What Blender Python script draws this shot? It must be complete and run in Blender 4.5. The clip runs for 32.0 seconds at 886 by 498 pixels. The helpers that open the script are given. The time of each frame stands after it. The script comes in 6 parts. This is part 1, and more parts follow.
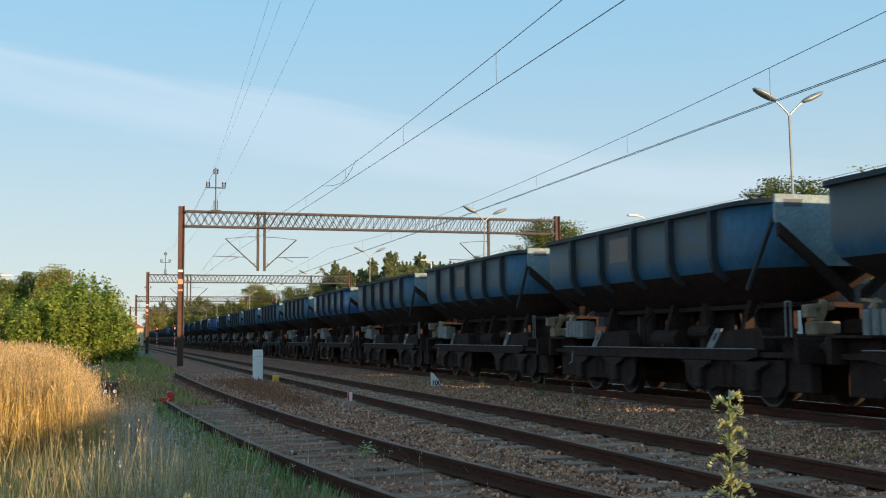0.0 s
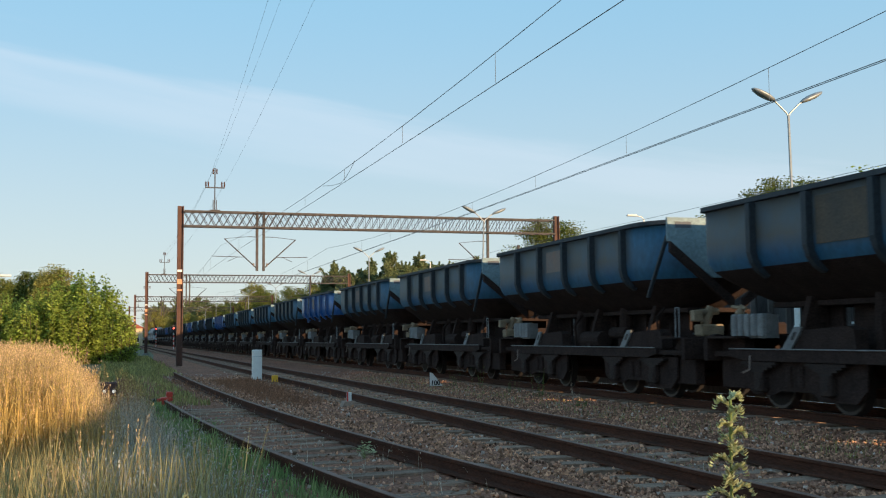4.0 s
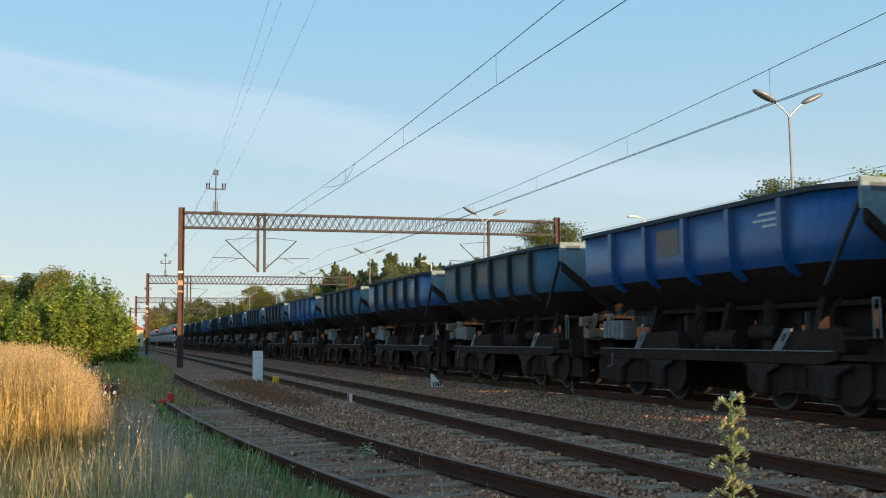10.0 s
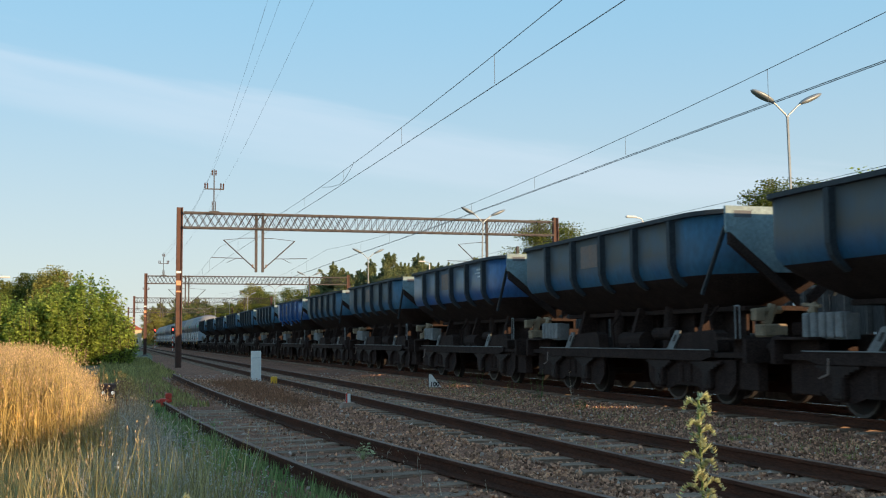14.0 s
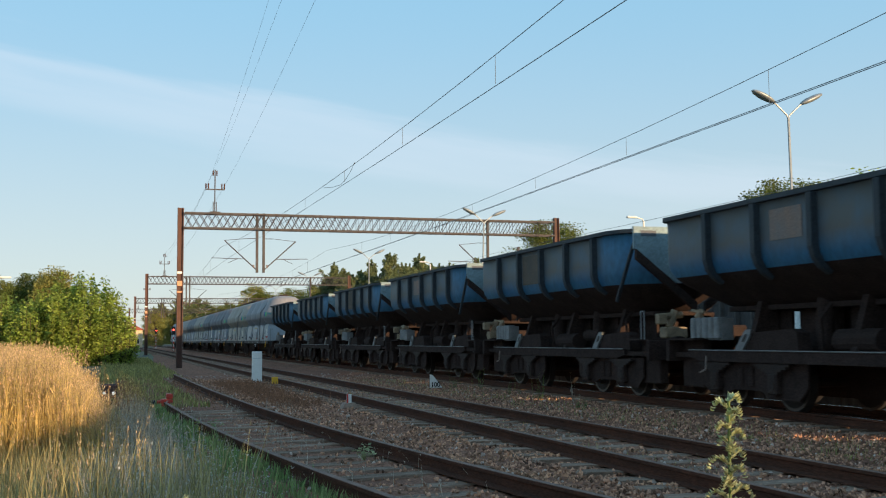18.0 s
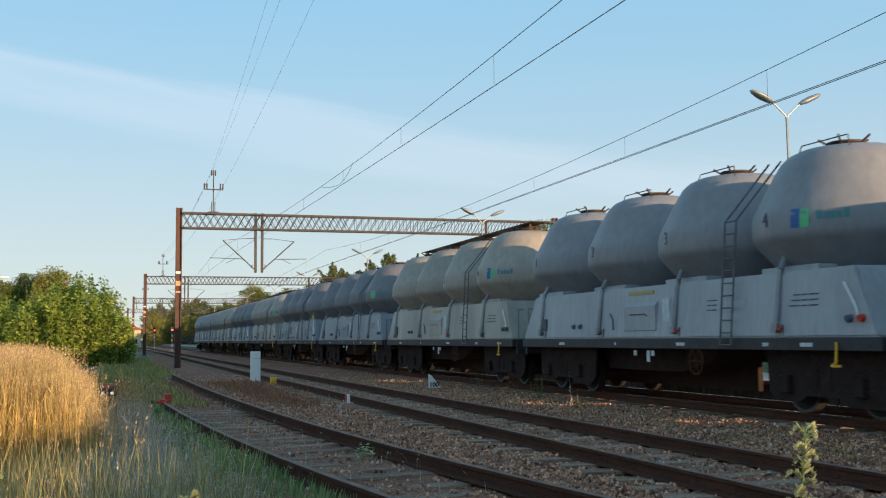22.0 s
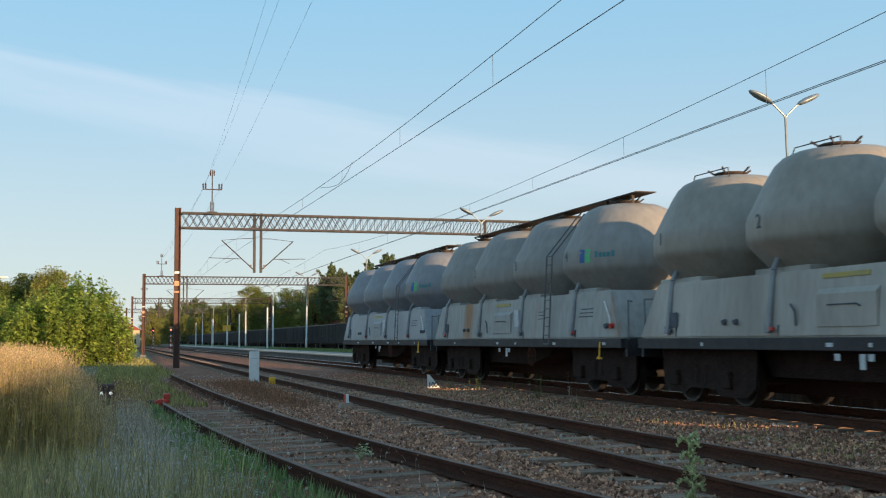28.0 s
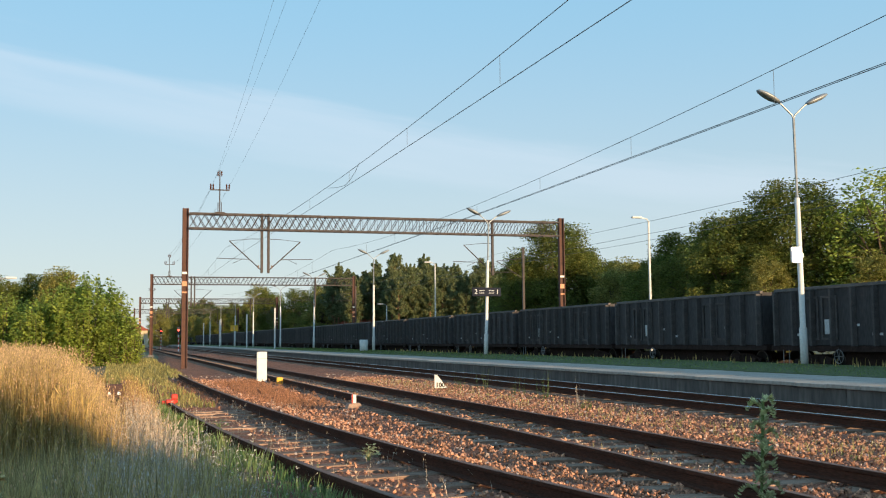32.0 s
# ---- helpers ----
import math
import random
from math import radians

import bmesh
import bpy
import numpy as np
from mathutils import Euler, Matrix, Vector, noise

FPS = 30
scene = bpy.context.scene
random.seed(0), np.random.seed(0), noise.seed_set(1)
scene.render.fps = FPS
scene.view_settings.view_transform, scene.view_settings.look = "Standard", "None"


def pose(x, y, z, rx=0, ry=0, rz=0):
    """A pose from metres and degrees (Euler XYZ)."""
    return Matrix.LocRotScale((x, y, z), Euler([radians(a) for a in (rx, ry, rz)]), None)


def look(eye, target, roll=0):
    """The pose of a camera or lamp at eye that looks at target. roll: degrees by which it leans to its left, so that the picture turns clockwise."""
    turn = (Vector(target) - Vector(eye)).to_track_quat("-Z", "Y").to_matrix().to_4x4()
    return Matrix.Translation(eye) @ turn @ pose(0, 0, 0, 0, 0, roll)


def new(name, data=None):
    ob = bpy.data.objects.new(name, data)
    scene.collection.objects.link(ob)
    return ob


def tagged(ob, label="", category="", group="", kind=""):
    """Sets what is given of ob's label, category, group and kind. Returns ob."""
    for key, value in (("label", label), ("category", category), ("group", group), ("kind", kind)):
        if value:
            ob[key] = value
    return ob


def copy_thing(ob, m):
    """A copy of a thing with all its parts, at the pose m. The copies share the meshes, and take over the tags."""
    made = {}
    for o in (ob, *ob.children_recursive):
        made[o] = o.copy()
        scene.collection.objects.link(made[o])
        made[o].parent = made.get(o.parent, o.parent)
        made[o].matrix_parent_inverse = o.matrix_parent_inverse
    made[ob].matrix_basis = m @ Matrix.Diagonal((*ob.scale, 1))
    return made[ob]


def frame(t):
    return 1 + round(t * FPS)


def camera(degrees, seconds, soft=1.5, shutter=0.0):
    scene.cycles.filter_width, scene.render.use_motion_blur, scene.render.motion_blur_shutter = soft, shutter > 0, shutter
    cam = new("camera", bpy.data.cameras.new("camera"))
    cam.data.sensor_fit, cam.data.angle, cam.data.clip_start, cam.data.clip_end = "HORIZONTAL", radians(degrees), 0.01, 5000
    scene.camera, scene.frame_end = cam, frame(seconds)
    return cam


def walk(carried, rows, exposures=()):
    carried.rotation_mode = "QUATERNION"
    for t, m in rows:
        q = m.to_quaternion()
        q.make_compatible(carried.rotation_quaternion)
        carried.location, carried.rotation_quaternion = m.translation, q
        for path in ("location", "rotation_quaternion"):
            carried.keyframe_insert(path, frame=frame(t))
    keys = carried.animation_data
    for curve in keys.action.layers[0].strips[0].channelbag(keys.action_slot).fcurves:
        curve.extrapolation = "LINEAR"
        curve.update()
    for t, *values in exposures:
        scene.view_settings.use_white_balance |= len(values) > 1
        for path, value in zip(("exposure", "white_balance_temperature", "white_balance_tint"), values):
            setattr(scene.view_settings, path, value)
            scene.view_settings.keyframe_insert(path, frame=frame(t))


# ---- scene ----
# ---------------------------------------------------------------- camera on its stand, with its small sway
EYE = Vector((0.0, 0.0, 1.249))
cam = camera(45.15, 32.0, soft=1.15, shutter=0.12)


def aim(yaw, pitch):
    y, p = radians(yaw), radians(pitch)
    return look(EYE, EYE + Vector((math.sin(y) * math.cos(p), math.cos(y) * math.cos(p), math.sin(p))), -0.497)


AIMS = [(0.0, 17.187, 4.716), (0.5, 17.234, 4.739), (1.0, 17.21, 4.707), (2.0, 17.238, 4.697), (3.0, 17.224, 4.674), (3.5, 17.234, 4.711),
        (5.5, 17.234, 4.716), (6.0, 17.201, 4.716), (7.0, 17.22, 4.716), (8.0, 17.229, 4.762), (9.0, 17.229, 4.762), (10.0, 17.187, 4.781),
        (10.5, 17.192, 4.814), (11.0, 17.141, 4.809), (11.5, 17.085, 4.809), (12.0, 17.272, 4.814), (13.0, 17.272, 4.809), (14.0, 17.281, 4.786),
        (14.5, 17.234, 4.814), (16.5, 17.234, 4.855), (17.0, 17.234, 4.855), (17.5, 17.281, 4.855), (18.0, 17.234, 4.809), (18.5, 17.187, 4.855),
        (19.0, 17.234, 4.855), (20.0, 17.281, 4.823), (21.0, 17.327, 4.818), (22.0, 17.313, 4.809), (23.0, 17.327, 4.814), (23.5, 17.392, 4.776),
        (24.0, 17.322, 4.804), (25.0, 17.281, 4.814), (25.5, 17.369, 4.804), (27.5, 17.332, 4.809), (28.0, 17.374, 4.809), (28.5, 17.374, 4.762),
        (29.0, 17.406, 4.809), (30.0, 17.281, 4.851), (30.5, 17.183, 4.828), (31.0, 17.104, 4.837), (31.5, 17.048, 4.855), (32.0, 16.983, 4.828)]
walk(cam, [(t, aim(a, b)) for t, a, b in AIMS], exposures=[(0, 0.66), (32, 0.66)])

# ---------------------------------------------------------------- sky and low evening sun, behind and to the right of the camera
SUN_AZ, SUN_EL = radians(154.5), radians(7.4)
SUN_DIR = Vector((math.sin(SUN_AZ) * math.cos(SUN_EL), math.cos(SUN_AZ) * math.cos(SUN_EL), math.sin(SUN_EL)))
CLOUD_Z = 0.218
world = bpy.data.worlds.new("evening_sky")
scene.world = world
world.use_nodes = True
wn, wl = world.node_tree.nodes, world.node_tree.links
wn.clear()
sky = wn.new("ShaderNodeTexSky")
sky.sky_type = "NISHITA"
sky.sun_disc = False
sky.sun_elevation, sky.sun_rotation = SUN_EL, SUN_AZ
sky.altitude, sky.air_density, sky.dust_density, sky.ozone_density = 100, 1.0, 0.25, 2.5
wtc = wn.new("ShaderNodeTexCoord")
sep = wn.new("ShaderNodeSeparateXYZ")
wl.new(wtc.outputs["Generated"], sep.inputs[0])
# pale evening haze, whitest at the horizon
low = wn.new("ShaderNodeMapRange")
low.interpolation_type = "SMOOTHSTEP"
low.inputs[1].default_value, low.inputs[2].default_value, low.inputs[3].default_value, low.inputs[4].default_value = -0.02, 0.36, 1.0, 0.0
wl.new(sep.outputs["Z"], low.inputs[0])
tint = wn.new("ShaderNodeMix")
tint.data_type = "RGBA"
tint.inputs["A"].default_value, tint.inputs["B"].default_value = (1.38, 2.64, 3.62, 1), (2.8, 3.1, 3.15, 1)
wl.new(low.outputs[0], tint.inputs["Factor"])
much = wn.new("ShaderNodeMapRange")
much.inputs[1].default_value, much.inputs[2].default_value, much.inputs[3].default_value, much.inputs[4].default_value = 0.30, 0.9, 0.88, 0.45
wl.new(sep.outputs["Z"], much.inputs[0])
haze = wn.new("ShaderNodeMix")
haze.data_type = "RGBA"
wl.new(tint.outputs["Result"], haze.inputs["B"])
wl.new(much.outputs[0], haze.inputs["Factor"])
wl.new(sky.outputs[0], haze.inputs["A"])
# one long thin band of cirrus, and faint streaks
cmap = wn.new("ShaderNodeMapping")
cmap.inputs["Rotation"].default_value = (radians(0), radians(-9.3), radians(17))
wl.new(wtc.outputs["Generated"], cmap.inputs[0])
csep = wn.new("ShaderNodeSeparateXYZ")
wl.new(cmap.outputs[0], csep.inputs[0])
streak = wn.new("ShaderNodeMapping")
streak.inputs["Scale"].default_value = (2.2, 2.2, 26)
wl.new(cmap.outputs[0], streak.inputs[0])
cn = wn.new("ShaderNodeTexNoise")
cn.inputs["Scale"].default_value, cn.inputs["Detail"].default_value = 1.6, 6
wl.new(streak.outputs[0], cn.inputs[0])
band = wn.new("ShaderNodeMath")
band.operation = "ADD"
wob = wn.new("ShaderNodeMath")
wob.operation = "MULTIPLY_ADD"
wob.inputs[1].default_value, wob.inputs[2].default_value = 0.08, -0.04
wl.new(cn.outputs[0], wob.inputs[0])
wl.new(csep.outputs["Z"], band.inputs[0])
wl.new(wob.outputs[0], band.inputs[1])
up, down, mul = wn.new("ShaderNodeMapRange"), wn.new("ShaderNodeMapRange"), wn.new("ShaderNodeMath")
up.interpolation_type = down.interpolation_type = "SMOOTHSTEP"
up.inputs[1].default_value, up.inputs[2].default_value = CLOUD_Z - 0.05, CLOUD_Z + 0.010
down.inputs[1].default_value, down.inputs[2].default_value, down.inputs[3].default_value, down.inputs[4].default_value = CLOUD_Z + 0.010, CLOUD_Z + 0.034, 1.0, 0.0
wl.new(band.outputs[0], up.inputs[0])
wl.new(band.outputs[0], down.inputs[0])
mul.operation = "MULTIPLY"
wl.new(up.outputs[0], mul.inputs[0])
wl.new(down.outputs[0], mul.inputs[1])
den = wn.new("ShaderNodeMath")
den.operation = "MULTIPLY"
den.inputs[1].default_value = 0.38
wl.new(mul.outputs[0], den.inputs[0])
cloud = wn.new("ShaderNodeMix")
cloud.data_type = "RGBA"
cloud.inputs["B"].default_value = (3.1, 3.55, 4.05, 1)
wl.new(den.outputs[0], cloud.inputs["Factor"])
wl.new(haze.outputs["Result"], cloud.inputs["A"])
wbg, wout = wn.new("ShaderNodeBackground"), wn.new("ShaderNodeOutputWorld")
wbg.inputs["Strength"].default_value = 0.15
wl.new(cloud.outputs["Result"], wbg.inputs[0])
wl.new(wbg.outputs[0], wout.inputs[0])
sun = new("sun", bpy.data.lights.new("sun", "SUN"))
sun.data.energy, sun.data.angle, sun.data.color = 4.25, radians(0.6), (1.0, 0.70, 0.40)
sun.matrix_world = look(SUN_DIR * 200, (0, 0, 0))
# ---------------------------------------------------------------- plan, in metres: y runs along the tracks, z = 0 is the rail top
X_TRAIN, X_MID, X_PARK = 11.58, 5.96, 24.45
GAUGE = 1.505
Z_PARK = -0.2
SPEED = 15.194
PLAT_Z, PLAT_X = 0.30, 13.35
rng = random.Random(7)
nrg = np.random.RandomState(5)


# ---------------------------------------------------------------- materials
def mat(name, col, rough=0.8, metal=0.0, var=0.25, scale=6.0, bump=0.25, col2=None, per_object=0.0, stretch=(1, 1, 1), spec=0.5, island=False,
        patch=0.5, fine=9.0, dist=0.02, bias=0.0):
    """A node material: two scales of noise move the colour between two tones, and raise a fine relief."""
    m = bpy.data.materials.new(name)
    m.use_nodes = True
    n, l = m.node_tree.nodes, m.node_tree.links
    b = n["Principled BSDF"]
    b.inputs["Roughness"].default_value, b.inputs["Metallic"].default_value = rough, metal
    b.inputs["Specular IOR Level"].default_value = spec
    tc, mp = n.new("ShaderNodeTexCoord"), n.new("ShaderNodeMapping")
    mp.inputs["Scale"].default_value = stretch
    l.new(tc.outputs["Object"], mp.inputs[0])
    big, small = n.new("ShaderNodeTexNoise"), n.new("ShaderNodeTexNoise")
    big.inputs["Scale"].default_value, small.inputs["Scale"].default_value = scale, scale * fine
    big.inputs["Detail"].default_value, small.inputs["Detail"].default_value = 6, 4
    l.new(mp.outputs[0], big.inputs[0])
    l.new(mp.outputs[0], small.inputs[0])
    mix = n.new("ShaderNodeMix")
    mix.data_type = "RGBA"
    c2 = col2 or [c * (1 + var) for c in col]
    c1 = col if col2 else [c * (1 - var) for c in col]
    mix.inputs["A"].default_value, mix.inputs["B"].default_value = (*c1, 1), (*c2, 1)
    ramp = n.new("ShaderNodeMapRange")
    ramp.inputs[1].default_value, ramp.inputs[2].default_value = 0.5 + bias - patch * 0.4, 0.5 + bias + patch * 0.4
    l.new(big.outputs[0], ramp.inputs[0])
    l.new(ramp.outputs[0], mix.inputs["Factor"])
    hsv = n.new("ShaderNodeHueSaturation")
    l.new(mix.outputs["Result"], hsv.inputs["Color"])
    val = n.new("ShaderNodeMapRange")
    val.inputs[1].default_value, val.inputs[2].default_value = 0.3, 0.7
    val.inputs[3].default_value, val.inputs[4].default_value = 1 - var, 1 + var
    l.new(small.outputs[0], val.inputs[0])
    last = val.outputs[0]
    if per_object or island:
        src = n.new("ShaderNodeNewGeometry").outputs["Random Per Island"] if island else n.new("ShaderNodeObjectInfo").outputs["Random"]
        vary, mul = n.new("ShaderNodeMapRange"), n.new("ShaderNodeMath")
        amount = per_object or 0.4
        vary.inputs[3].default_value, vary.inputs[4].default_value = 1 - amount, 1 + amount
        l.new(src, vary.inputs[0])
        mul.operation = "MULTIPLY"
        l.new(last, mul.inputs[0])
        l.new(vary.outputs[0], mul.inputs[1])
        last = mul.outputs[0]
    l.new(last, hsv.inputs["Value"])
    l.new(hsv.outputs[0], b.inputs["Base Color"])
    if bump:
        bp = n.new("ShaderNodeBump")
        bp.inputs["Strength"].default_value, bp.inputs["Distance"].default_value = bump, dist
        l.new(small.outputs[0], bp.inputs["Height"])
        l.new(bp.outputs[0], b.inputs["Normal"])
    return m


def glow(name, col, strength):
    m = bpy.data.materials.new(name)
    m.use_nodes = True
    b = m.node_tree.nodes["Principled BSDF"]
    b.inputs["Base Color"].default_value = (*col, 1)
    b.inputs["Emission Color"].default_value, b.inputs["Emission Strength"].default_value = (*col, 1), strength
    return m


def leafy(name, col, col2, trans=0.35, var=0.35, scale=0.6, stretch=(1, 1, 1)):
    """Leaf or blade: diffuse with some light coming through, varied leaf by leaf."""
    m = mat(name, col, 0.65, 0, var, scale, 0, col2, island=True, spec=0.25, stretch=stretch, per_object=0.45)
    n, l = m.node_tree.nodes, m.node_tree.links
    b = n["Principled BSDF"]
    tr, mx = n.new("ShaderNodeBsdfTranslucent"), n.new("ShaderNodeMixShader")
    l.new(b.inputs["Base Color"].links[0].from_socket, tr.inputs[0])
    mx.inputs[0].default_value = trans
    l.new(b.outputs[0], mx.inputs[1])
    l.new(tr.outputs[0], mx.inputs[2])
    l.new(mx.outputs[0], n["Material Output"].inputs[0])
    return m


def dusty(name, paint, paint2, dust, amount):
    """Wagon paint under a film of dust: thick on the flat side panels, rubbed off below and round the ends."""
    m = mat(name, paint, 0.6, 0, 0.2, 1.3, 0.15, paint2, per_object=0.12, stretch=(1, 1, 0.5))
    n, l = m.node_tree.nodes, m.node_tree.links
    b = n["Principled BSDF"]
    src = b.inputs["Base Color"].links[0].from_socket
    tc, sp, nz = n.new("ShaderNodeTexCoord"), n.new("ShaderNodeSeparateXYZ"), n.new("ShaderNodeTexNoise")
    nz.inputs["Scale"].default_value, nz.inputs["Detail"].default_value = 2.2, 7
    l.new(tc.outputs["Object"], sp.inputs[0])
    l.new(tc.outputs["Object"], nz.inputs[0])
    up, end, ab = n.new("ShaderNodeMapRange"), n.new("ShaderNodeMapRange"), n.new("ShaderNodeMath")
    up.inputs[1].default_value, up.inputs[2].default_value = 2.50, 2.84
    end.inputs[1].default_value, end.inputs[2].default_value, end.inputs[3].default_value, end.inputs[4].default_value = 2.85, 3.25, 1.0, 0.12
    ab.operation = "MULTIPLY_ADD"
    ab.inputs[1].default_value, ab.inputs[2].default_value = -1.0, 0.0
    l.new(sp.outputs["Z"], up.inputs[0])
    l.new(sp.outputs["Y"], ab.inputs[0])
    l.new(ab.outputs[0], end.inputs[0])
    rough = n.new("ShaderNodeMapRange")
    rough.inputs[1].default_value, rough.inputs[2].default_value, rough.inputs[3].default_value, rough.inputs[4].default_value = 0.30, 0.58, 0.72, 1.0
    l.new(nz.outputs[0], rough.inputs[0])
    last = up.outputs[0]
    for other in (end.outputs[0], rough.outputs[0]):
        k = n.new("ShaderNodeMath")
        k.operation = "MULTIPLY"
        l.new(last, k.inputs[0])
        l.new(other, k.inputs[1])
        last = k.outputs[0]
    k = n.new("ShaderNodeMath")
    k.operation = "MULTIPLY"
    k.inputs[1].default_value = amount
    l.new(last, k.inputs[0])
    mx = n.new("ShaderNodeMix")
    mx.data_type = "RGBA"
    mx.inputs["B"].default_value = (*dust, 1)
    l.new(k.outputs[0], mx.inputs["Factor"])
    l.new(src, mx.inputs["A"])
    l.new(mx.outputs["Result"], b.inputs["Base Color"])
    return m


# ---------------------------------------------------------------- mesh helpers
def box(bm, x0, y0, z0, x1, y1, z1, bevel=0.0):
    r = bmesh.ops.create_cube(bm, size=1.0, matrix=Matrix.LocRotScale(((x0 + x1) / 2, (y0 + y1) / 2, (z0 + z1) / 2), None, (abs(x1 - x0), abs(y1 - y0), abs(z1 - z0))))
    if bevel:
        es = {e for v in r["verts"] for e in v.link_edges}
        bmesh.ops.bevel(bm, geom=list(es), offset=bevel, segments=1, affect="EDGES")
    return bm


def tube(bm, a, b, r, seg=8, r2=None, cap=True):
    a, b = Vector(a), Vector(b)
    q = (b - a).to_track_quat("Z", "Y").to_matrix().to_4x4()
    bmesh.ops.create_cone(bm, cap_ends=cap, segments=seg, radius1=r, radius2=r if r2 is None else r2, depth=(b - a).length, matrix=Matrix.Translation((a + b) / 2) @ q)
    return bm


def pipe(bm, pts, r, seg=6):
    for a, b in zip(pts, pts[1:]):
        tube(bm, a, b, r, seg)
    return bm


def prism(bm, poly, axis, lo, hi):
    """A polygon in the plane across the axis ('x': (y, z), 'y': (x, z), 'z': (x, y)), drawn out from lo to hi."""
    def at(p, d):
        return (d, p[0], p[1]) if axis == "x" else (p[0], d, p[1]) if axis == "y" else (p[0], p[1], d)
    a, b = [bm.verts.new(at(p, lo)) for p in poly], [bm.verts.new(at(p, hi)) for p in poly]
    k = len(poly)
    fs = [bm.faces.new(a), bm.faces.new(b[::-1])] + [bm.faces.new((a[i], b[i], b[(i + 1) % k], a[(i + 1) % k])) for i in range(k)]
    bmesh.ops.recalc_face_normals(bm, faces=fs)
    return bm


def lathe(bm, prof, seg=32, centre=(0, 0, 0)):
    """A profile of (radius, z) turned about a vertical axis."""
    rings = []
    for r, z in prof:
        rings.append([bm.verts.new((centre[0] + r * math.cos(2 * math.pi * i / seg), centre[1] + r * math.sin(2 * math.pi * i / seg), centre[2] + z)) for i in range(seg)])
    for a, b in zip(rings, rings[1:]):
        for i in range(seg):
            bm.faces.new((a[i], a[(i + 1) % seg], b[(i + 1) % seg], b[i])).smooth = True
    bm.faces.new(rings[0][::-1])
    bm.faces.new(rings[-1])
    return bm


def mesh_of(name, bm, material, smooth=False):
    me = bpy.data.meshes.new(name)
    if smooth:
        for f in bm.faces:
            f.smooth = True
    bm.to_mesh(me)
    bm.free()
    me.materials.append(material)
    return me


def part(name, bm, material, parent=None, label="", smooth=False):
    ob = new(name, mesh_of(name, bm, material, smooth) if isinstance(bm, bmesh.types.BMesh) else bm)
    if parent:
        ob.parent = parent
    if label:
        ob["label"] = label
    return ob


def raw(name, verts, faces, material, parent=None, kind="", label="", category="", smooth=False):
    me = bpy.data.meshes.new(name)
    me.from_pydata(verts, [], faces)
    me.materials.append(material)
    if smooth:
        me.polygons.foreach_set("use_smooth", [True] * len(me.polygons))
    me.update()
    ob = new(name, me)
    if parent:
        ob.parent = parent
    return tagged(ob, label, category, "", kind)


def thing(name, label, category, m=None, group="", kind=""):
    ob = tagged(new(name), label, category, group, kind)
    ob.empty_display_size = 0.2
    if m is not None:
        ob.matrix_basis = m
    return ob


B = bmesh.new


def words(name, text, size, material, parent, m, label="", bold=0.0):
    """Letters of the built-in font, as a flat mesh."""
    cu = bpy.data.curves.new(name, "FONT")
    cu.body, cu.size, cu.align_x, cu.align_y, cu.extrude = text, size, "CENTER", "CENTER", 0.003
    cu.offset = bold
    tmp = new(name + "_tmp", cu)
    me = bpy.data.meshes.new_from_object(tmp.evaluated_get(bpy.context.evaluated_depsgraph_get()))
    bpy.data.objects.remove(tmp)
    me.materials.clear()
    me.materials.append(material)
    ob = part(name, me, None, parent, label)
    ob.matrix_basis = m
    return ob


# ---------------------------------------------------------------- palette
M_GROUND = mat("earth", (0.15, 0.125, 0.08), 0.95, 0, 0.3, 0.8, 0.5, (0.10, 0.13, 0.05))
M_BALLAST = mat("ballast_bed", (0.36, 0.172, 0.112), 0.95, 0, 0.5, 1.2, 1.0, (0.24, 0.118, 0.082), spec=0.1, fine=22, dist=0.05)
M_STONE = mat("ballast_stone", (0.52, 0.27, 0.16), 0.9, 0, 0.25, 1.1, 0.2, (0.36, 0.190, 0.13), island=True, per_object=0.75, spec=0.15)
M_PALESTONE = mat("pale_stone", (0.55, 0.42, 0.35), 0.9, 0, 0.2, 3, 0.2, island=True, per_object=0.3)
M_RAIL = mat("rusty_rail", (0.105, 0.042, 0.026), 0.9, 0.0, 0.35, 3, 0.3, (0.062, 0.03, 0.021), stretch=(4, 0.5, 4), spec=0.12)
M_RAILTOP = mat("worn_rail_head", (0.55, 0.53, 0.52), 0.25, 0.9, 0.12, 3, 0.1)
M_RAILDULL = mat("dull_rail_head", (0.22, 0.125, 0.092), 0.7, 0.1, 0.25, 3, 0.2, spec=0.3)
M_SLEEPER = mat("grey_sleeper", (0.40, 0.27, 0.20), 0.9, 0, 0.3, 2, 0.6, (0.21, 0.138, 0.098), spec=0.15, per_object=0.25, stretch=(1, 6, 6))
M_EDGE = mat("stained_edge_concrete", (0.17, 0.15, 0.135), 0.9, 0, 0.35, 0.9, 0.5, (0.085, 0.075, 0.068), stretch=(1, 1, 0.25))
M_CONC = mat("platform_concrete", (0.27, 0.26, 0.24), 0.9, 0, 0.22, 1.5, 0.4, (0.17, 0.165, 0.155))
M_PAVE = mat("platform_paving", (0.45, 0.40, 0.345), 0.9, 0, 0.15, 1.2, 0.3, (0.29, 0.265, 0.235), per_object=0.08)
M_GRASSG = mat("mown_grass", (0.08, 0.115, 0.035), 0.95, 0, 0.4, 1.5, 0.8, (0.08, 0.10, 0.03), fine=25)
# also blackens the tub bellies and gap fillers, standing for shade there
M_DARKSTEEL = mat("grimy_shaded_steel", (0.031, 0.021, 0.019), 0.9, 0.0, 0.4, 4, 0.4, (0.047, 0.031, 0.027), spec=0.1)
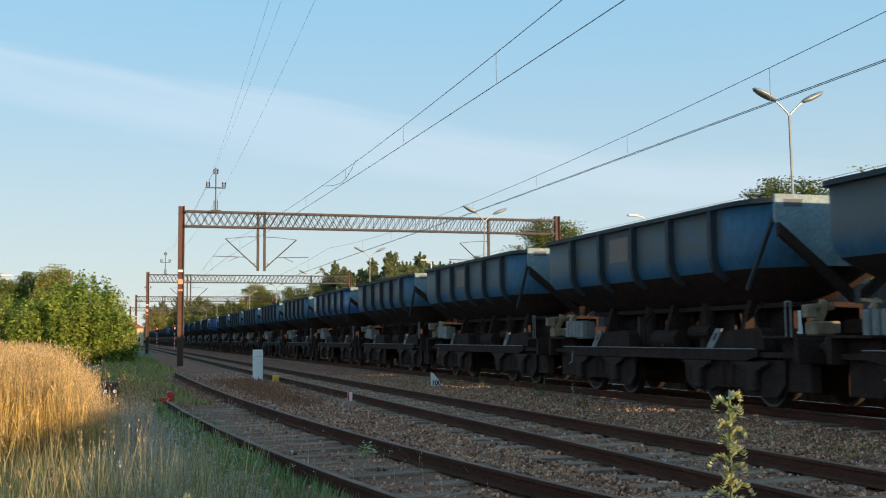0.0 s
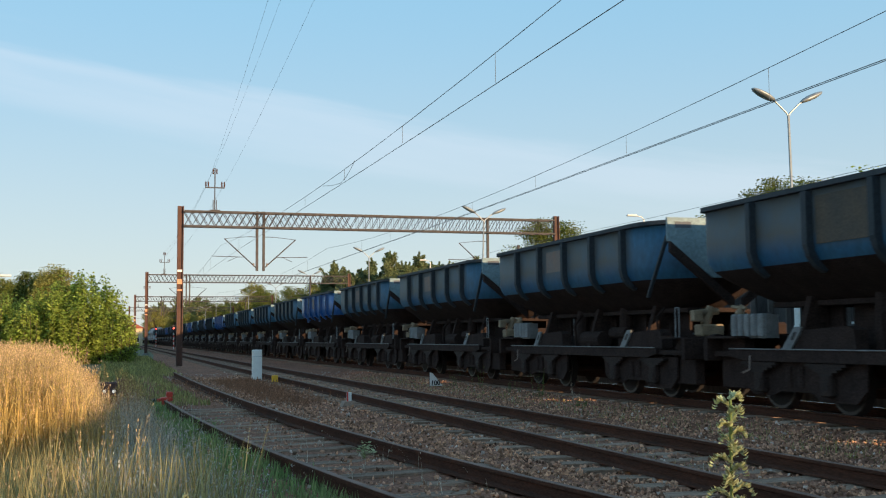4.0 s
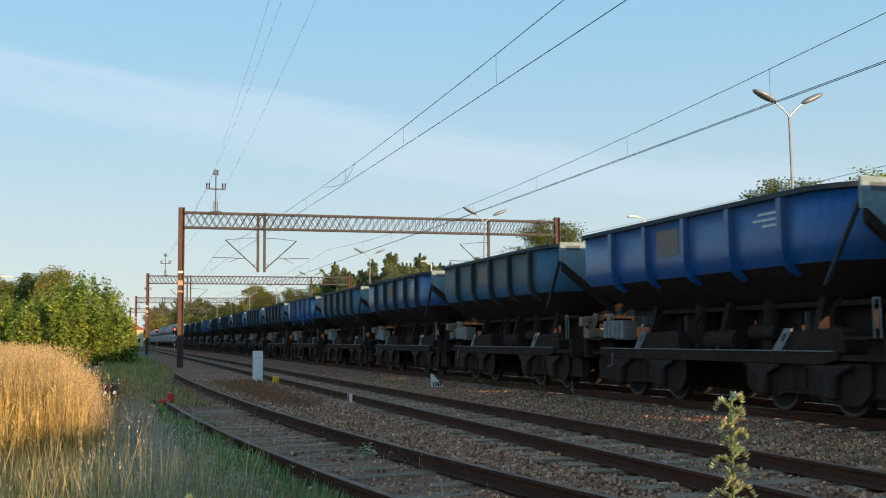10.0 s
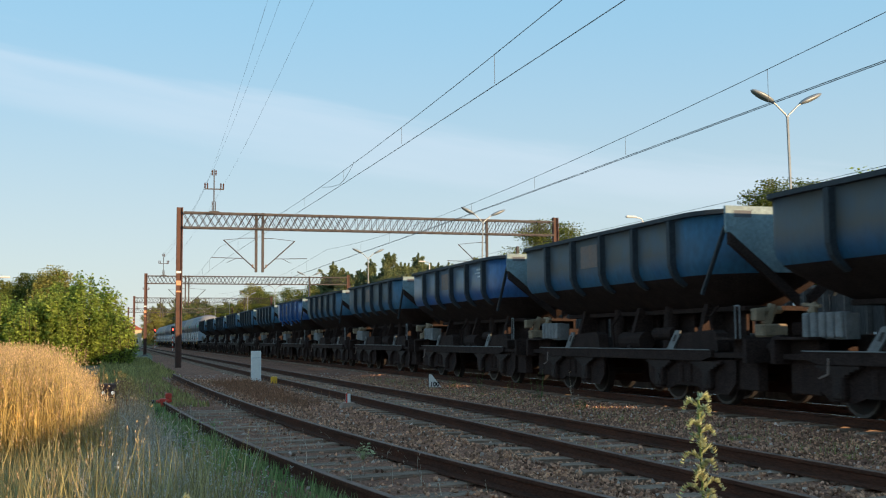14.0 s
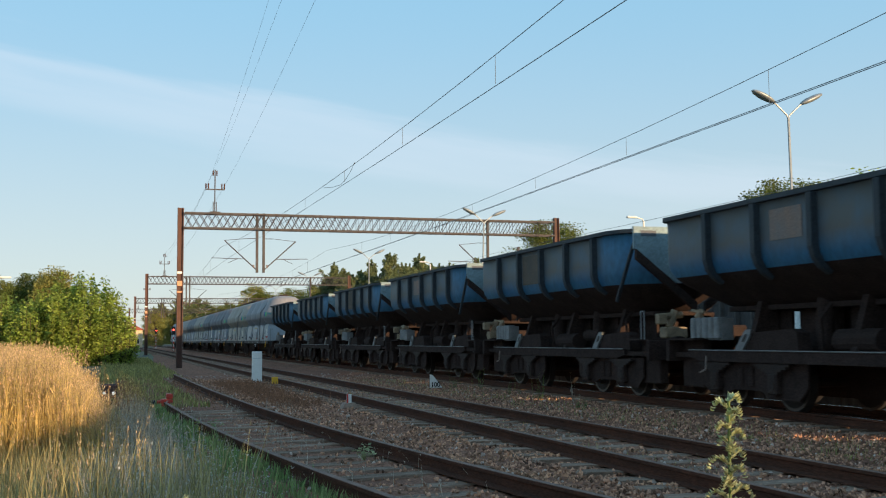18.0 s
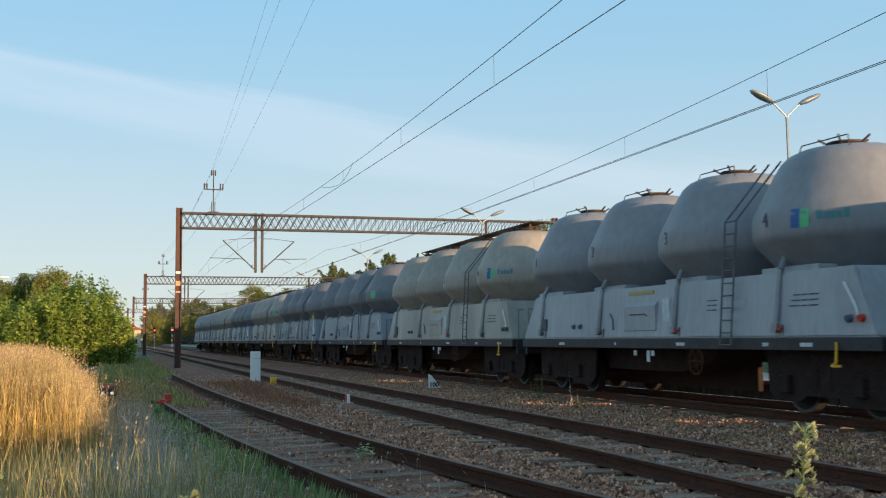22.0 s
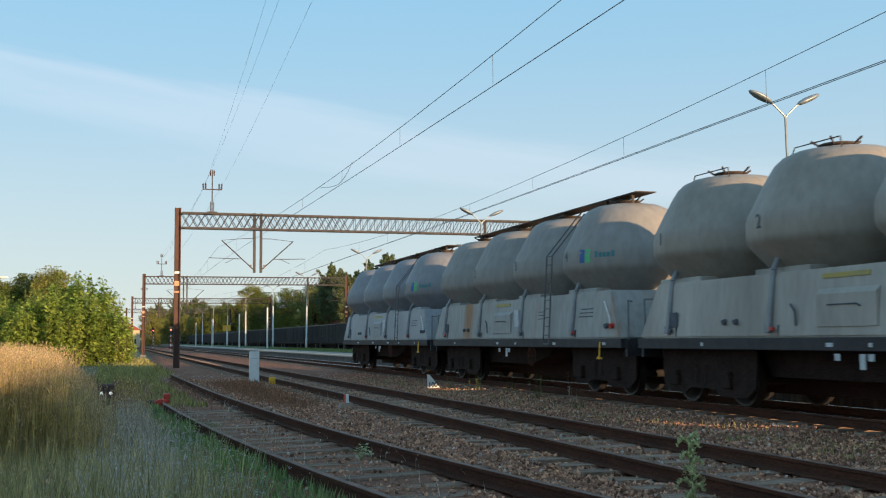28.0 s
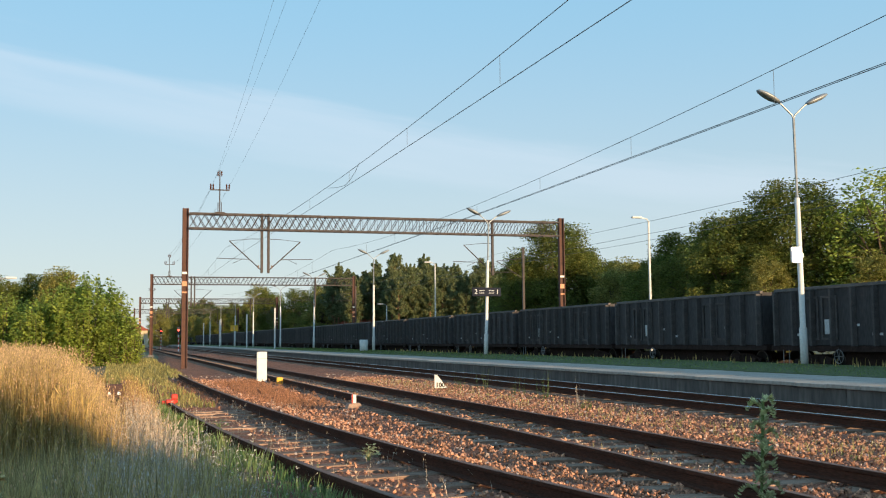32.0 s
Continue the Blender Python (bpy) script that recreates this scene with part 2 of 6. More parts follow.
M_SPRING = mat("spring_steel", (0.030, 0.022, 0.020), 0.7, 0.0, 0.4, 5, 0.3, (0.045, 0.030, 0.026), spec=0.15)
M_TANPANEL = mat("dark_tan_panel", (0.115, 0.085, 0.060), 0.8, 0, 0.25, 3, 0.2, (0.075, 0.065, 0.055))
M_WHEEL = mat("wheel_steel", (0.020, 0.015, 0.014), 0.85, 0.0, 0.3, 5, 0.2)
M_TREAD = mat("worn_lit_wheel_rim", (0.075, 0.066, 0.062), 0.5, 0.4, 0.2, 6, 0.1)
M_BLOCK = mat("rough_pink_block", (0.42, 0.30, 0.23), 0.95, 0, 0.25, 6, 0.6, (0.30, 0.20, 0.16))
M_STRUT = mat("pale_grey_strut", (0.20, 0.205, 0.21), 0.7, 0.1, 0.2, 5, 0.2)
M_BLUE = dusty("dusty_blue_paint", (0.014, 0.095, 0.20), (0.026, 0.115, 0.19), (0.086, 0.082, 0.074), 1.0)
M_BLUER = dusty("worn_blue_paint", (0.018, 0.09, 0.28), (0.03, 0.11, 0.25), (0.12, 0.135, 0.14), 0.9)
M_VIVID = dusty("fresh_blue_paint", (0.010, 0.085, 0.29), (0.018, 0.10, 0.28), (0.10, 0.14, 0.24), 0.6)
for glossy in (M_VIVID, M_BLUER):
    glossy.node_tree.nodes["Principled BSDF"].inputs["Roughness"].default_value = 0.36
M_RIB = mat("dusty_rib", (0.022, 0.032, 0.042), 0.7, 0, 0.3, 3, 0.2, (0.03, 0.04, 0.05))
M_LOAD = mat("grey_aggregate", (0.17, 0.15, 0.135), 0.95, 0, 0.4, 6, 1.0, dist=0.05)
M_PLATE = mat("pale_blue_plate", (0.24, 0.33, 0.36), 0.65, 0, 0.2, 2, 0.2, (0.16, 0.23, 0.26))
M_RUSTPANEL = mat("faded_rust_panel", (0.26, 0.17, 0.13), 0.8, 0, 0.2, 4, 0.2, (0.20, 0.17, 0.16))
M_TAN = mat("tan_equipment", (0.27, 0.20, 0.13), 0.7, 0, 0.25, 6, 0.2)
M_SILO = mat("silo_grey_paint", (0.19, 0.183, 0.197), 0.55, 0, 0.10, 0.9, 0.08, (0.145, 0.138, 0.148), per_object=0.07, stretch=(1, 1, 0.35))
M_SILOP = mat("silo_pale_paint", (0.27, 0.265, 0.28), 0.5, 0, 0.10, 0.9, 0.08, (0.205, 0.20, 0.212), stretch=(1, 1, 0.35))
M_SILOW = mat("silo_beige_paint", (0.37, 0.32, 0.275), 0.55, 0, 0.11, 0.9, 0.08, (0.28, 0.235, 0.195), per_object=0.07, stretch=(1, 1, 0.35))
M_HULLW = mat("hull_beige_paint", (0.46, 0.42, 0.37), 0.55, 0, 0.08, 0.9, 0.08, (0.27, 0.24, 0.21), per_object=0.07, stretch=(1, 1, 0.3))
M_HULLR = mat("rust_streaked_hull", (0.37, 0.355, 0.335), 0.65, 0, 0.12, 0.8, 0.12, (0.34, 0.17, 0.08), stretch=(1, 1, 0.3), patch=0.22, bias=0.11)
M_TANKR = mat("rust_streaked_tank", (0.29, 0.265, 0.245), 0.65, 0, 0.12, 0.7, 0.12, (0.28, 0.17, 0.10), stretch=(1, 1, 0.3), patch=0.22, bias=0.13)
M_HULLP = mat("pale_hull_paint", (0.38, 0.39, 0.41), 0.5, 0, 0.09, 0.9, 0.08, (0.30, 0.31, 0.33), stretch=(1, 1, 0.3))
M_HULL = mat("hull_grey_paint", (0.29, 0.305, 0.34), 0.5, 0, 0.09, 0.9, 0.08, (0.22, 0.235, 0.265), per_object=0.07, stretch=(1, 1, 0.3))
M_GREYPIPE = mat("grey_pipe", (0.27, 0.275, 0.285), 0.5, 0.2, 0.12, 5, 0.1)
M_SILL = mat("dark_sill", (0.028, 0.028, 0.033), 0.6, 0.1, 0.3, 4, 0.2)
M_WOODY = mat("walkway_steel", (0.085, 0.06, 0.048), 0.8, 0.1, 0.3, 6, 0.4)
M_LADDER = mat("grey_ladder", (0.14, 0.13, 0.135), 0.6, 0.1, 0.2, 5, 0.1)
M_FADED = mat("faded_yellow", (0.50, 0.37, 0.09), 0.6, 0, 0.2, 9, 0.1, (0.38, 0.31, 0.14))
M_YELLOW = mat("yellow_paint", (0.82, 0.44, 0.03), 0.5, 0, 0.12, 8, 0.1)
M_BAND = mat("faded_orange", (0.62, 0.30, 0.16), 0.6, 0, 0.15, 8, 0.1)
M_RED = mat("red_paint", (0.62, 0.05, 0.03), 0.5, 0, 0.2, 8, 0.1)
M_WHITE = mat("white_paint", (0.80, 0.78, 0.74), 0.6, 0, 0.06, 6, 0.1)
M_BLACK = mat("black_paint", (0.02, 0.02, 0.02), 0.6, 0, 0.2, 6, 0.1)
M_MARK = mat("faded_marking", (0.55, 0.57, 0.58), 0.7, 0, 0.15, 8, 0)
M_INK = mat("dark_marking", (0.09, 0.10, 0.12), 0.7, 0, 0.15, 8, 0)
M_LOGOB = mat("logo_blue", (0.02, 0.10, 0.32), 0.5, 0, 0.05, 5, 0)
M_LOGOG = mat("logo_green", (0.10, 0.48, 0.20), 0.5, 0, 0.05, 5, 0)
M_TEAL = mat("logo_teal_word", (0.05, 0.22, 0.24), 0.5, 0, 0.05, 5, 0)
M_GONDOLA = mat("grimy_gondola", (0.033, 0.030, 0.032), 0.75, 0.0, 0.35, 1.6, 0.3, (0.055, 0.049, 0.050), per_object=0.3, stretch=(1, 1, 0.3))
# Ribs toned lighter than the walls in place of side light on them.
M_GONDRIB = mat("gondola_rib", (0.095, 0.083, 0.080), 0.8, 0.0, 0.3, 4, 0.3, (0.060, 0.053, 0.052), per_object=0.2)
M_GONDTOP = mat("gondola_top_rail", (0.15, 0.13, 0.12), 0.75, 0.0, 0.3, 3, 0.3, (0.09, 0.08, 0.075))
M_MAST = mat("rusty_mast", (0.125, 0.058, 0.042), 0.8, 0.1, 0.25, 4, 0.3, (0.085, 0.045, 0.036))
M_TRUSS = mat("truss_paint", (0.075, 0.064, 0.062), 0.75, 0.2, 0.25, 5, 0.2)
M_WIRE = mat("wire", (0.15, 0.16, 0.17), 0.6, 0.4, 0.1, 10, 0)
M_POLE = mat("lamp_pole", (0.78, 0.77, 0.74), 0.7, 0, 0.1, 3, 0.2, (0.68, 0.67, 0.64))
M_GALV = mat("galvanised", (0.32, 0.34, 0.35), 0.5, 0.5, 0.15, 6, 0.1)
M_BARK = mat("bark", (0.10, 0.07, 0.05), 0.95, 0, 0.35, 8, 0.8, stretch=(1, 1, 0.2))
M_PINEBARK = mat("pine_bark", (0.27, 0.15, 0.09), 0.95, 0, 0.35, 6, 0.8, stretch=(1, 1, 0.3))
M_LEAF = leafy("bush_leaf", (0.22, 0.31, 0.055), (0.37, 0.42, 0.085), 0.45)
# The lighter second tone colours sunlit patches into the crowns.
M_LEAFD = leafy("dark_leaf", (0.085, 0.135, 0.03), (0.21, 0.215, 0.05), 0.4)
M_LEAFM = leafy("olive_leaf", (0.23, 0.25, 0.07), (0.33, 0.30, 0.09), 0.4)
M_PINE = leafy("pine_needles", (0.125, 0.17, 0.08), (0.205, 0.225, 0.10), 0.38)
M_GOLD = leafy("golden_grass", (0.40, 0.30, 0.09), (0.62, 0.45, 0.19), 0.4, 0.6, 2.2, (1, 1, 0.15))
M_HEAD = leafy("grass_panicle", (0.50, 0.34, 0.19), (0.60, 0.43, 0.27), 0.4, 0.5)
M_VERGE = leafy("verge_blade", (0.16, 0.28, 0.085), (0.31, 0.35, 0.15), 0.4)
M_OLIVE = leafy("olive_verge", (0.29, 0.27, 0.085), (0.40, 0.34, 0.14), 0.35)
M_GREEN = leafy("green_grass", (0.14, 0.22, 0.06), (0.22, 0.25, 0.08), 0.35)
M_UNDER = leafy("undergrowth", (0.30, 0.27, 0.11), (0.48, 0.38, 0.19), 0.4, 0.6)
M_DRY = leafy("dry_stalk", (0.58, 0.49, 0.38), (0.44, 0.37, 0.30), 0.3)
M_REDDRY = leafy("reddish_dry_weed", (0.36, 0.17, 0.095), (0.29, 0.15, 0.09), 0.2)
M_FLOWER = leafy("white_flower", (0.58, 0.56, 0.52), (0.44, 0.43, 0.40), 0.3, 0.15)
M_WEED = leafy("weed_leaf", (0.10, 0.16, 0.05), (0.16, 0.19, 0.07), 0.35)
M_GOLDROD = leafy("goldenrod_leaf", (0.48, 0.51, 0.28), (0.58, 0.57, 0.34), 0.45, 0.25)
M_WALL = mat("cream_wall", (0.62, 0.50, 0.33), 0.9, 0, 0.1, 2, 0.2)
M_ROOF = mat("red_roof", (0.28, 0.08, 0.05), 0.85, 0, 0.2, 3, 0.2)
M_GLASS = mat("dark_pane", (0.03, 0.04, 0.05), 0.1, 0, 0.1, 3, 0)
M_BOX = mat("bin_white", (0.72, 0.72, 0.70), 0.5, 0, 0.08, 4, 0.1)
# ---------------------------------------------------------------- ground, ballast, platform
def fbm(x, y, s, seed=0.0):
    return noise.noise((x * s + seed, y * s - seed, seed)) + 0.5 * noise.noise((x * s * 2.3, y * s * 2.3, seed + 3))


def sheet(name, xs, ys, zf, material, **k):
    verts = [(x, y, zf(x, y)) for y in ys for x in xs]
    w = len(xs)
    faces = [(j * w + i, j * w + i + 1, (j + 1) * w + i + 1, (j + 1) * w + i) for j in range(len(ys) - 1) for i in range(w - 1)]
    return raw(name, verts, faces, material, smooth=True, **k)


def steps(*spans):
    out = []
    for a, b, n in spans:
        out += [a + (b - a) * i / n for i in range(n)]
    return out + [spans[-1][1]]


def siding_x(y):
    """Middle of the stub siding at y."""
    return 2.2 - GAUGE / 2 + 2.0 * math.exp(-(y - 5) / 10.5)


sheet("ground", steps((-1800, -60, 6), (-60, -8, 12), (-8, 2.5, 20), (2.5, 60, 12), (60, 2200, 6)), steps((-300, -5, 8), (-5, 60, 60), (60, 200, 20), (200, 2500, 8)),
      lambda x, y: -0.40 + (0.05 * fbm(x, y, 0.35) if abs(x) < 60 and y < 200 else 0), M_GROUND, kind="structure", label="earth and weeds beside the railway tracks", category="ground")


def bed_z(x, y):
    d = min(abs(x - X_TRAIN), abs(x - X_MID), abs(x - siding_x(max(y, 3))) if y < 45 else 9)
    z = -0.165 + 0.035 * fbm(x, y, 1.7) + 0.02 * noise.noise((x * 5, y * 5, 2))
    z -= 0.07 * min(1.0, max(0.0, d - 1.35) * 2) + (0.03 if abs(x - X_TRAIN) < 1.4 else 0)
    if abs(x - X_MID) < 1.25:
        z -= 0.02
    if y < 42 and abs(x - siding_x(max(y, 3))) < 1.2:
        z -= 0.022
    edge = 1.0 - min(1.0, max(0.0, (x - 0.7) / 0.9))
    far = 1.0 - min(1.0, max(0.0, (x - 0.5 - 0.035 * max(0, y - 20)) / 1.0))
    if 22.6 <= y < 43 and x < siding_x(y) + 0.5:
        return -0.135 + 0.025 * fbm(x, y, 1.7) - 0.20 * min(1.0, max(0.0, siding_x(y) - 0.9 - x) / 1.2) - 0.20 * min(1.0, max(0.0, 0.64 - x) / 0.12)
    if y < 24:
        # earth banked over the sleeper ends beside the siding
        d = siding_x(max(y, 3)) - GAUGE / 2 - 0.16 - x
        if d > 0:
            return -0.13 + 0.02 * fbm(x, y, 1.7) - 0.17 * min(1.0, d / 1.4) - 0.22 * min(1.0, max(0.0, 0.64 - x) / 0.12)
    return z - 0.25 * max(edge, far if y > 20 else 0)


sheet("ballast_bed", steps((0.5, 9.9, 60), (9.9, 13.3, 14)), steps((-60, 5, 20), (5, 34, 150), (34, 80, 70), (80, 700, 60)), bed_z, M_BALLAST, kind="structure",
      label="brown crushed stone ballast with weeds between the tracks", category="ballast")


def rail(name, path, parent, top, y0, y1, n):
    """A flat-bottomed rail along x = path(y), its worn head a strip of its own."""
    prof = [(-0.07, -0.155), (0.07, -0.155), (0.065, -0.14), (0.012, -0.125), (0.012, -0.045), (0.036, -0.035), (0.036, -0.004), (-0.036, -0.004), (-0.036, -0.035), (-0.012, -0.045), (-0.012, -0.125), (-0.065, -0.14)]
    ys = [y0 + (y1 - y0) * i / n for i in range(n + 1)]
    k = len(prof)
    verts = [(path(y) + a, y, b) for y in ys for a, b in prof]
    faces = [(j * k + i, j * k + (i + 1) % k, (j + 1) * k + (i + 1) % k, (j + 1) * k + i) for j in range(n) for i in range(k)]
    faces += [tuple(range(k - 1, -1, -1)), tuple(range(n * k, n * k + k))]
    raw(name, verts, faces, M_RAIL, parent)
    hv = [(path(y) + a, y, b) for y in ys for a, b in ((-0.033, -0.003), (-0.030, 0.001), (0.030, 0.001), (0.033, -0.003))]
    raw("rail_head", hv, [(j * 4 + i, j * 4 + i + 1, j * 4 + i + 5, j * 4 + i + 4) for j in range(n) for i in range(3)], top, parent)


def sleeper_mesh(material, w=0.25, half=1.3, top=-0.152):
    bm = B()
    prism(bm, [(-half, top - 0.2), (half, top - 0.2), (half, top - 0.03), (half - 0.05, top), (0.95, top), (0.55, top - 0.02), (-0.55, top - 0.02), (-0.95, top), (-half + 0.05, top), (-half, top - 0.03)], "y", -w / 2, w / 2)
    return mesh_of("sleeper", bm, material)


def track(name, path, label, top, material, y0, y1, near, n, zoff=0.0, far_step=0.62, y0_left=None, rough=1.0):
    t = thing(name, label, "railway track", pose(0, 0, zoff), kind="structure")
    rail("rail", lambda y: path(y) - GAUGE / 2, t, top, y0, y1 if y0_left is None else y0_left, n)
    rail("rail", lambda y: path(y) + GAUGE / 2, t, top, y0, y1, n)
    me = sleeper_mesh(material)
    y, fv, ff = y0 + 0.3, [], []
    while y < min(y1, 330):
        dx = (path(y + 0.5) - path(y - 0.5))
        if near[0] < y < near[1]:
            s = part("sleeper", me, None, t)
            s.matrix_basis = pose(path(y) + rough * rng.uniform(-0.03, 0.03), y + rough * rng.uniform(-0.02, 0.02), rough * rng.uniform(-0.006, 0.005), 0, rough * rng.uniform(-0.25, 0.25), -math.degrees(math.atan(dx)) + rough * rng.uniform(-1, 1))
        else:
            b0 = len(fv)
            fv += [(path(y) + sx * 1.3, y + sy * 0.125, sz) for sz in (-0.35, -0.152) for sx, sy in ((-1, -1), (1, -1), (1, 1), (-1, 1))]
            ff += [tuple(b0 + i for i in q) for q in ((4, 5, 6, 7), (0, 1, 5, 4), (1, 2, 6, 5), (2, 3, 7, 6), (3, 0, 4, 7))]
        y += far_step
    if fv:
        raw("far_sleepers", fv, ff, material, t, kind="stuff")
    return t


track("track_main", lambda y: X_TRAIN, "main line track with shiny rail heads on concrete sleepers", M_RAILTOP, M_SLEEPER, -120, 1200, (9, 60), 60)
track("track_middle", lambda y: X_MID, "middle track with rusty rails half sunk in ballast", M_RAILDULL, M_SLEEPER, -60, 1200, (5, 55), 60)
track("track_siding", siding_x, "rusty stub siding curving to its end, wooden sleepers", M_RAILDULL, M_SLEEPER, 1.5, 41.7, (4, 42), 60, far_step=0.70, y0_left=22.8, rough=3.2)
track("track_parked", lambda y: X_PARK, "platform back track under the parked wagons", M_RAILDULL, M_SLEEPER, -120, 700, (0, 0), 30, Z_PARK)

plat = thing("platform", "low concrete island platform with paved edge and grass", "platform", kind="structure")
part("platform_core", box(B(), PLAT_X + 0.31, -60, -0.45, 22.0, 300, PLAT_Z - 0.09), M_CONC, plat)
wall_me = mesh_of("edge_panel", box(B(), PLAT_X + 0.06, 0, -0.45, PLAT_X + 0.30, 2.485, PLAT_Z - 0.085, 0.012), M_EDGE)
for i in range(-6, 70):
    part("edge_panel", wall_me, None, plat, "stained concrete edge panel").matrix_basis = pose(rng.uniform(-0.012, 0.012), i * 2.5, 0)
part("far_edge", box(B(), PLAT_X + 0.06, 175, -0.45, PLAT_X + 0.30, 300, PLAT_Z - 0.085), M_EDGE, plat)
slab = mesh_of("paving_slab", box(B(), 0, 0, -0.08, 1.445, 0.992, 0, 0.01), M_PAVE)
for i in range(120):
    s = part("paving_slab", slab, None, plat)
    s.matrix_basis = pose(PLAT_X, 6 + i, PLAT_Z + rng.uniform(-0.004, 0.004), 0, rng.uniform(-0.2, 0.2), 0)
    if i < 90:
        s = part("paving_slab", slab, None, plat)
        s.matrix_basis = pose(PLAT_X + 1.455, 6.4 + i, PLAT_Z + rng.uniform(-0.004, 0.004), 0, rng.uniform(-0.2, 0.2), 0)
part("far_paving", box(B(), PLAT_X + 1.455, 96.4, PLAT_Z - 0.08, PLAT_X + 2.9, 300, PLAT_Z), M_PAVE, plat)
part("near_paving", box(B(), PLAT_X + 1.455, -60, PLAT_Z - 0.08, PLAT_X + 2.9, 6.39, PLAT_Z), M_PAVE, plat)
part("far_paving", box(B(), PLAT_X, 126, PLAT_Z - 0.08, PLAT_X + 1.445, 300, PLAT_Z), M_PAVE, plat)
part("near_paving", box(B(), PLAT_X, -60, PLAT_Z - 0.08, PLAT_X + 1.445, 5.99, PLAT_Z), M_PAVE, plat)
part("turf", box(B(), PLAT_X + 2.91, -60, PLAT_Z - 0.2, 22.0, 300, PLAT_Z + 0.02), M_GRASSG, plat, "mown green turf on the platform")


# ---------------------------------------------------------------- catenary gantries and wires
def gantry(y, detailed=True, k=1.0):
    g = thing("catenary_gantry", "rust-brown steel portal gantry over the tracks", "gantry", pose(0, y, 0), "catenary gantries")
    xl, xr, zb, zt = 3.53, 26.1, 7.5, 8.33
    for x, top in ((xl, 8.62), (xr, 8.62)):
        bm = B()
        box(bm, x - 0.17, -0.14, -0.5, x - 0.11, 0.14, top, 0.01)
        box(bm, x + 0.11, -0.14, -0.5, x + 0.17, 0.14, top, 0.01)
        box(bm, x - 0.11, -0.02, -0.5, x + 0.11, 0.02, top)
        m = part("mast", bm, M_MAST, g)
        part("mast_foot", box(B(), x - 0.35, -0.35, -0.6, x + 0.35, 0.35, -0.25, 0.04), M_CONC, m)
        for z, hh, mm in ((4.95, 0.12, M_WHITE), (4.28, 0.26, M_BAND), (3.9, 0.08, M_BAND)):
            part("band", box(B(), x - 0.16, -0.147, z, x + 0.1, -0.142, z + hh), mm, m, "faded orange and white warning band")
    for yy in (-0.3, 0.3):
        for z in (zb, zt):
            part("chord", box(B(), xl + 0.18, yy - 0.035, z - 0.045, xr - 0.18, yy + 0.035, z + 0.045), M_TRUSS, g)
        bm, n = B(), 52
        for i in range(n):
            a, b = xl + 0.2 + (xr - xl - 0.4) * i / n, xl + 0.2 + (xr - xl - 0.4) * (i + 1) / n
            tube(bm, (a, yy, zb + 0.04), (b, yy, zt - 0.04), 0.02, 4)
            if i < n * 0.42:
                tube(bm, (a, yy, zt - 0.04), (b, yy, zb + 0.04), 0.02, 4)
            else:
                tube(bm, (b, yy, zt - 0.04), (b + (b - a) * 0.0, yy, zb + 0.04), 0.012, 4)
        tagged(part("lacing", bm, M_TRUSS, g), kind="stuff")
    tie = mesh_of("cross_tie", tube(B(), (0, -0.3, 0), (0, 0.3, 0), 0.018, 4), M_TRUSS)
    for i in range(27):
        for z in (zb, zt):
            part("cross_tie", tie, None, g).matrix_basis = pose(xl + 0.3 + (xr - xl - 0.6) * i / 26, 0, z)
    for x in (7.75, 8.12, 21.6):
        part("drop_post", box(B(), x - 0.07, -0.07, 5.05, x + 0.07, 0.07, zt + 0.1, 0.01), M_TRUSS, g)
    for x0, s in ((7.68, -1), (8.19, 1), (21.53, -1)):
        bm = B()
        tube(bm, (x0, 0, 5.25), (x0 + s * 1.75, 0, 6.85), 0.032, 6)
        tube(bm, (x0, 0, 6.98), (x0 + s * 0.5, 0, 6.98), 0.02, 5)
        tube(bm, (x0 + s * 0.5, 0, 6.98), (x0 + s * 1.75, 0, 6.85), 0.014, 5)
        tube(bm, (x0 + s * 0.62, 0, 5.82), (x0 + s * 2.45, 0, 5.86), 0.02, 5)
        tube(bm, (x0 + s * 1.0, 0, 5.84), (x0 + s * 1.55, 0, 5.58), 0.014, 5)
        c = part("cantilever", bm, M_TRUSS, g)
        part("insulator", lathe(B(), [(0.02, 0), (0.06, 0.03), (0.03, 0.06), (0.06, 0.09), (0.03, 0.12), (0.06, 0.15), (0.02, 0.2)], 10, (x0 + s * 0.12, 0, 5.3)), M_RUSTPANEL, c)
    bm = B()
    for dx in (-0.09, 0.09):
        tube(bm, (5.38 + dx, 0, zt), (5.38 + dx, 0, zt + 0.68), 0.025, 5)
    box(bm, 5.11, -0.3, zt + 0.04, 5.65, 0.3, zt + 0.1)
    tube(bm, (5.38, 0, zt), (5.38, 0, zt + 2.5), 0.035, 6)
    box(bm, 4.86, -0.03, zt + 1.35, 5.92, 0.03, zt + 1.41)
    h = part("feeder_post", bm, M_TRUSS, g, "steel post with crossarm and insulators")
    for x, z in ((4.88, 1.41), (5.02, 1.41), (5.76, 1.41), (5.90, 1.41), (5.28, 2.15), (5.48, 2.15)):
        part("insulator", lathe(B(), [(0.012, 0), (0.05, 0.04), (0.025, 0.08), (0.05, 0.12), (0.025, 0.17), (0.05, 0.22), (0.02, 0.32)], 8, (x, 0, zt + z)), M_RAIL, h)
    return g


GANTRY_Y = (60.5, 121.0, 183.0, 245.0)
for gy in GANTRY_Y:
    gantry(gy)


def wire(name, pts, r, parent, material=None):
    bm = B()
    pipe(bm, pts, r, 5)
    return part(name, bm, material or M_WIRE, parent)


